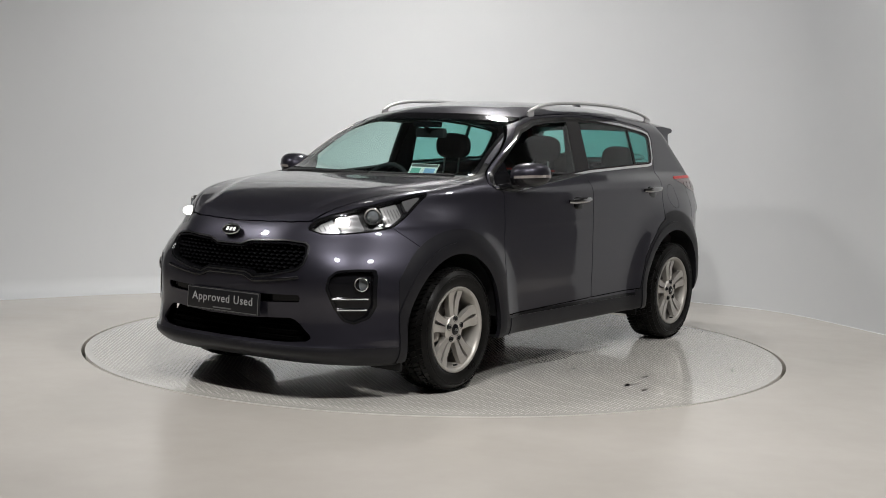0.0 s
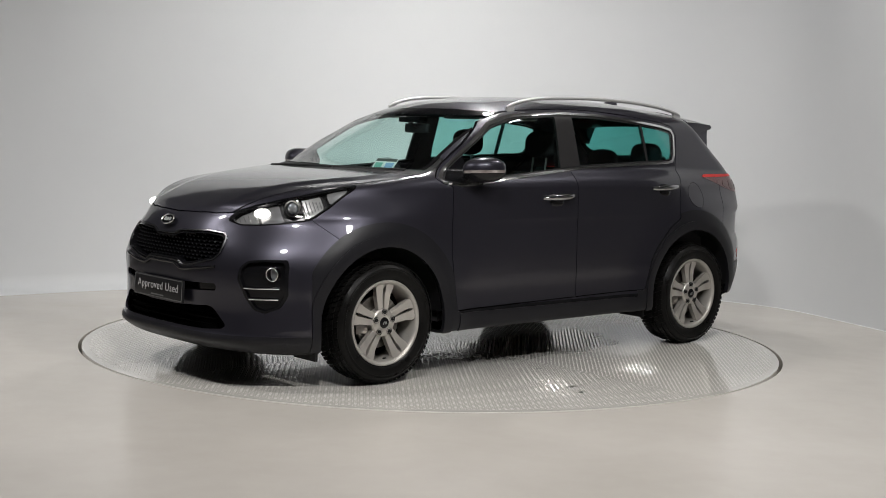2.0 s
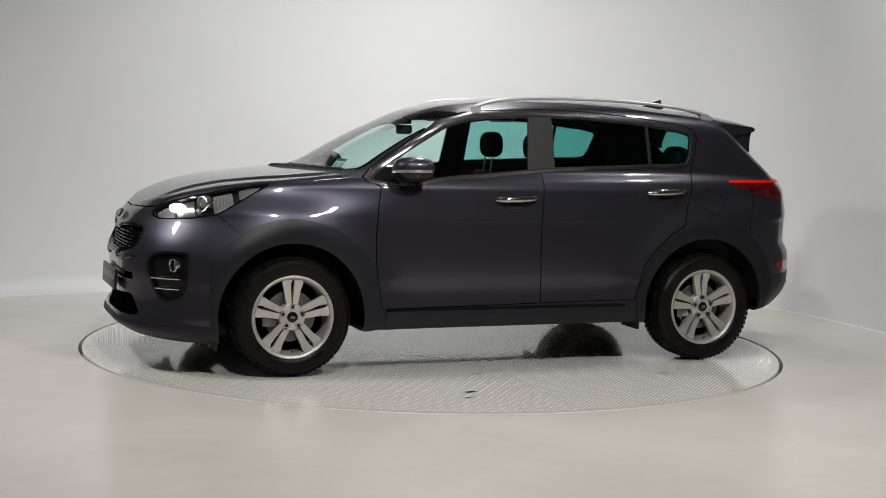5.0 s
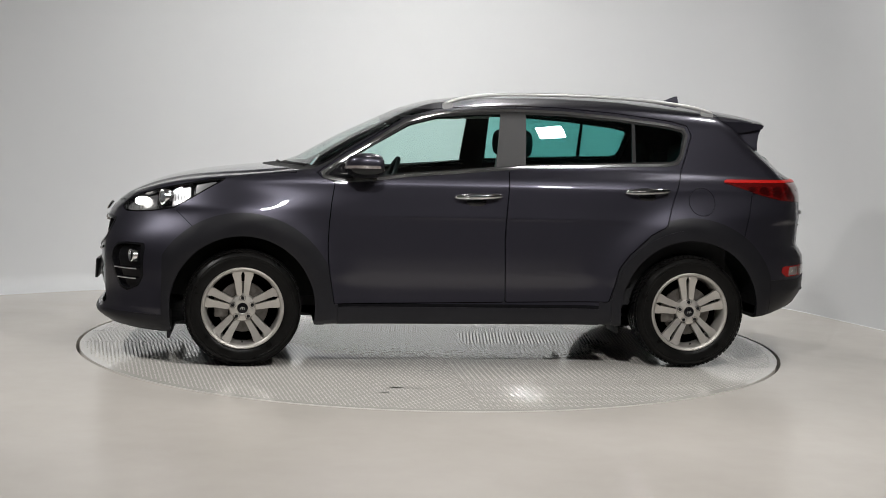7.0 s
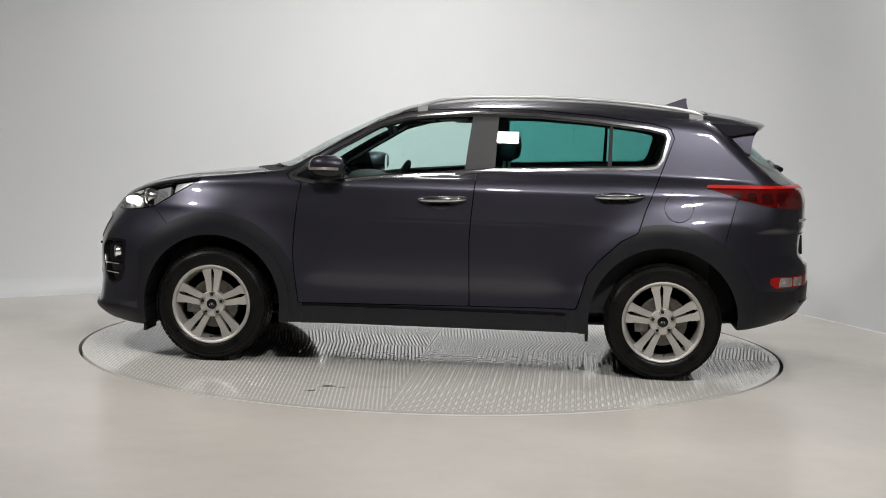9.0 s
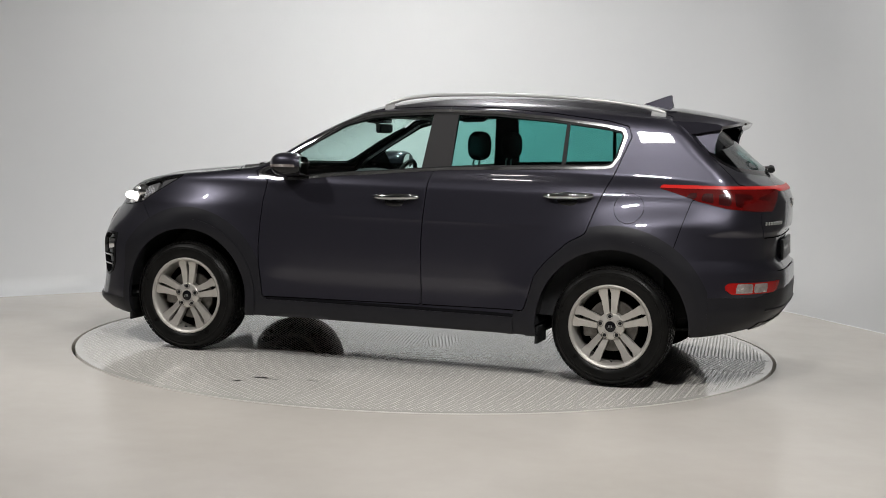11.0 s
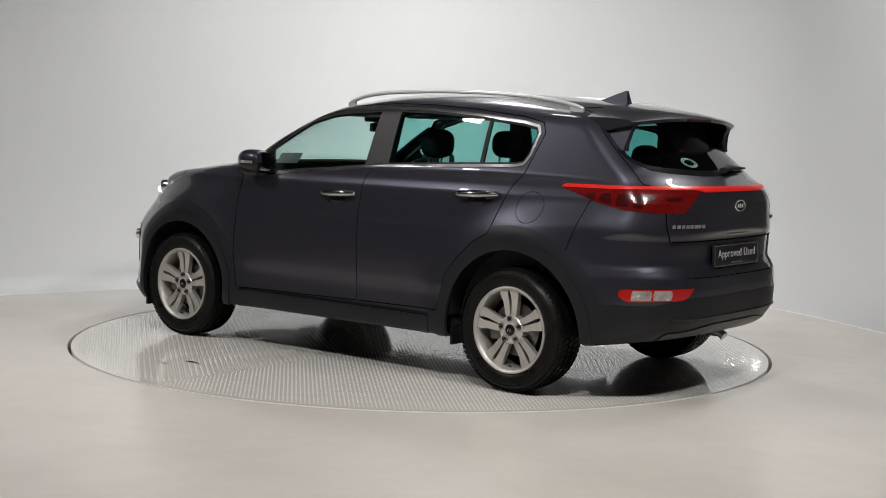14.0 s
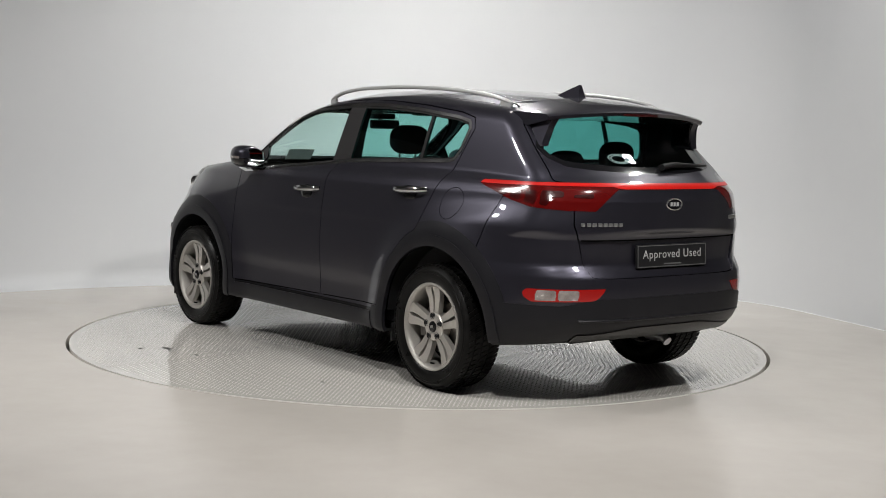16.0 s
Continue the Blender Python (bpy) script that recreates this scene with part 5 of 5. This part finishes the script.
def cabin():
    tub = bmesh.new()
    for a, b in (((-1.95, -0.45, 0.30), (1.15, 0.45, 0.36)), ((-0.88, -0.80, 0.30), (0.88, -0.45, 0.36)), ((-0.88, 0.45, 0.30), (0.88, 0.80, 0.36)), ((-1.60, 0.715, 0.36), (0.90, 0.745, 1.075)), ((-1.60, -0.745, 0.36), (0.90, -0.715, 1.075)), ((1.0, -0.48, 0.36), (1.04, 0.48, 1.06)), ((-1.95, -0.60, 0.42), (-1.92, 0.60, 1.06))):
        box_bm(a, b, bm=tub)
    part("cabin_lining", tub, CABIN, CAR, "dark cabin lining")
    bm = box_bm((0.52, -0.72, 0.72), (1.02, 0.72, 1.075), 0.07, 4)
    for v in bm.verts:
        v.co.z += 0.035 * math.exp(-((v.co.y + 0.36) / 0.22) ** 2) if v.co.z > 0.9 else 0
    part("dashboard", bm, CABIN, CAR, "black dashboard")
    part("instrument_hood", ellipsoid((0.60, -0.36, 1.075), (0.13, 0.21, 0.06), 2.4), CABIN, CAR, "black instrument hood")
    ring = [(0.0, 0.185 * math.cos(a), 0.185 * math.sin(a)) for a in (2 * math.pi * k / 40 for k in range(41))]
    sw = part("steering_wheel", tube_bm(ring, 0.0155, 10, caps=False), CABIN, CAR, "black steering wheel")
    sw.matrix_basis = pose(0.40, -0.36, 1.022, 0, -24, 0)
    part("wheel_boss", ellipsoid((0.01, 0, 0), (0.03, 0.075, 0.065), 2.6), CABIN, sw)
    for a in (0, 180, 270):
        part("wheel_spoke", tube_bm([(0.012, 0.05 * math.cos(radians(a)), 0.05 * math.sin(radians(a))), (0, 0.18 * math.cos(radians(a)), 0.18 * math.sin(radians(a)))], 0.016, 8, flat=0.5), CABIN, sw)
    for y in (0.36, -0.36):
        s = seat(0.0, y, 0.50, CAR)
        headrest(-0.38, y, 1.318, s)
    b = seat(-0.98, 0.0, 1.30, CAR)
    for y in (0.40, 0.0, -0.40):
        headrest(-1.385, y, 1.255 if y else 1.20, b, 0.125)
    part("parcel_shelf", box_bm((-1.95, -0.66, 1.00), (-1.42, 0.66, 1.03), 0.01), CABIN, CAR, "black parcel shelf")
    m = part("rear_view_mirror", box_bm((0.37, -0.115, 1.375), (0.405, 0.115, 1.435), 0.018, 3), CABIN, CAR, "black rear-view mirror")
    part("mirror_stalk", tube_bm([(0.40, 0, 1.41), (0.46, 0, 1.45)], 0.012, 8), CABIN, m)
    part("sensor_housing", box_bm((0.36, -0.07, 1.44), (0.49, 0.07, 1.478), 0.012), BLACK, CAR, "black sensor housing")
    for y in (0.34, -0.34):
        part("sun_visor", box_bm((0.16, y - 0.17, 1.470), (0.32, y + 0.17, 1.486), 0.006), HEADLINER, CAR, "grey sun visor")
    for side in (1, -1):
        for x0, x1, z0, z1, y0, y1 in ((-0.20, -0.31, 0.5, 1.50, 0.70, 0.60),):
            bm = bmesh.new()
            v = [bm.verts.new(c) for c in ((-0.15, side * 0.715, 1.05), (-0.30, side * 0.715, 1.05), (-0.33, side * 0.60, 1.51), (-0.22, side * 0.60, 1.51))]
            bm.faces.new(v)
            g = bmesh.ops.solidify(bm, geom=bm.faces[:], thickness=0.03)
            part("inner_post", bm, CABIN, CAR, "dark inner door post")
        part("grab_handle", tube_bm([(0.05, side * 0.56, 1.50), (0.02, side * 0.55, 1.475), (-0.12, side * 0.55, 1.478), (-0.15, side * 0.56, 1.503)], 0.010, 8), HEADLINER, CAR, "grey grab handle")
    # seat belts
    for side in (1, -1):
        part("seat_belt", tube_bm([(-0.27, side * 0.62, 1.38), (-0.28, side * 0.66, 1.15), (-0.25, side * 0.70, 0.80)], 0.022, 6, flat=0.15), CABIN, CAR, "black seat belt")
    # papers behind the windscreen, sticker on the rear window
    m = Matrix.Translation((0.915, 0.33, 1.185)) @ Matrix.Rotation(radians(90), 4, "Z") @ Matrix.Rotation(radians(52), 4, "X")

    def leaf(a, b):
        bm = box_bm(a, b)
        bmesh.ops.transform(bm, matrix=m, verts=bm.verts)
        return bm

    card = part("window_card", leaf((-0.10, -0.045, 0), (0.10, 0.045, 0.002)), PAPER, CAR, "white printed card behind the windscreen")
    for a, b, material in (((-0.095, 0.022, 0.002), (0.095, 0.042, 0.003), DULL_GREY), ((-0.085, -0.035, 0.002), (-0.02, 0.012, 0.003), PAPER_GREEN), ((0.01, -0.038, 0.002), (0.085, 0.012, 0.003), PAPER_BLUE)):
        part("card_print", leaf(a, b), material, card)
    c, rows = Vector((-2.013, 0.215, 1.262)), []
    m2 = Matrix.Translation(c) @ Matrix.Rotation(radians(-90), 4, "Z") @ Matrix.Rotation(radians(40), 4, "X")
    for k in range(2):
        ring = [(0.075 * (1 - 0.28 * k) * math.cos(a), 0.036 * (1 - 0.28 * k) * math.sin(a), 0) for a in (2 * math.pi * j / 36 for j in range(37))]
        bm = tube_bm(ring, 0.0035, 6, caps=False, flat=0.3)
        bmesh.ops.transform(bm, matrix=m2, verts=bm.verts)
        rows.append(part("window_sticker" if k == 0 else "sticker_ring", bm, STICKER, CAR if k == 0 else rows[0], "pale green oval sticker on the rear window"))
    for k in range(14):
        a = 2 * math.pi * k / 14
        bm = box_bm((0.064 * math.cos(a) - 0.005, 0.031 * math.sin(a) - 0.003, -0.001), (0.064 * math.cos(a) + 0.005, 0.031 * math.sin(a) + 0.003, 0.001))
        bmesh.ops.transform(bm, matrix=m2, verts=bm.verts)
        part("sticker_mark", bm, STICKER, rows[0])


cabin()


def motions():
    spin, ride = [], []
    for i in range(33):
        t = i * 0.5
        turn = Matrix.Rotation(radians(SPIN_START + SPIN_RATE * t), 4, "Z")
        spin.append((t, turn))
        ride.append((t, turn @ Matrix.Translation((*CAR_ON_TABLE, 0.002))))
    walk(TABLE, spin)
    walk(CAR, ride)


motions()
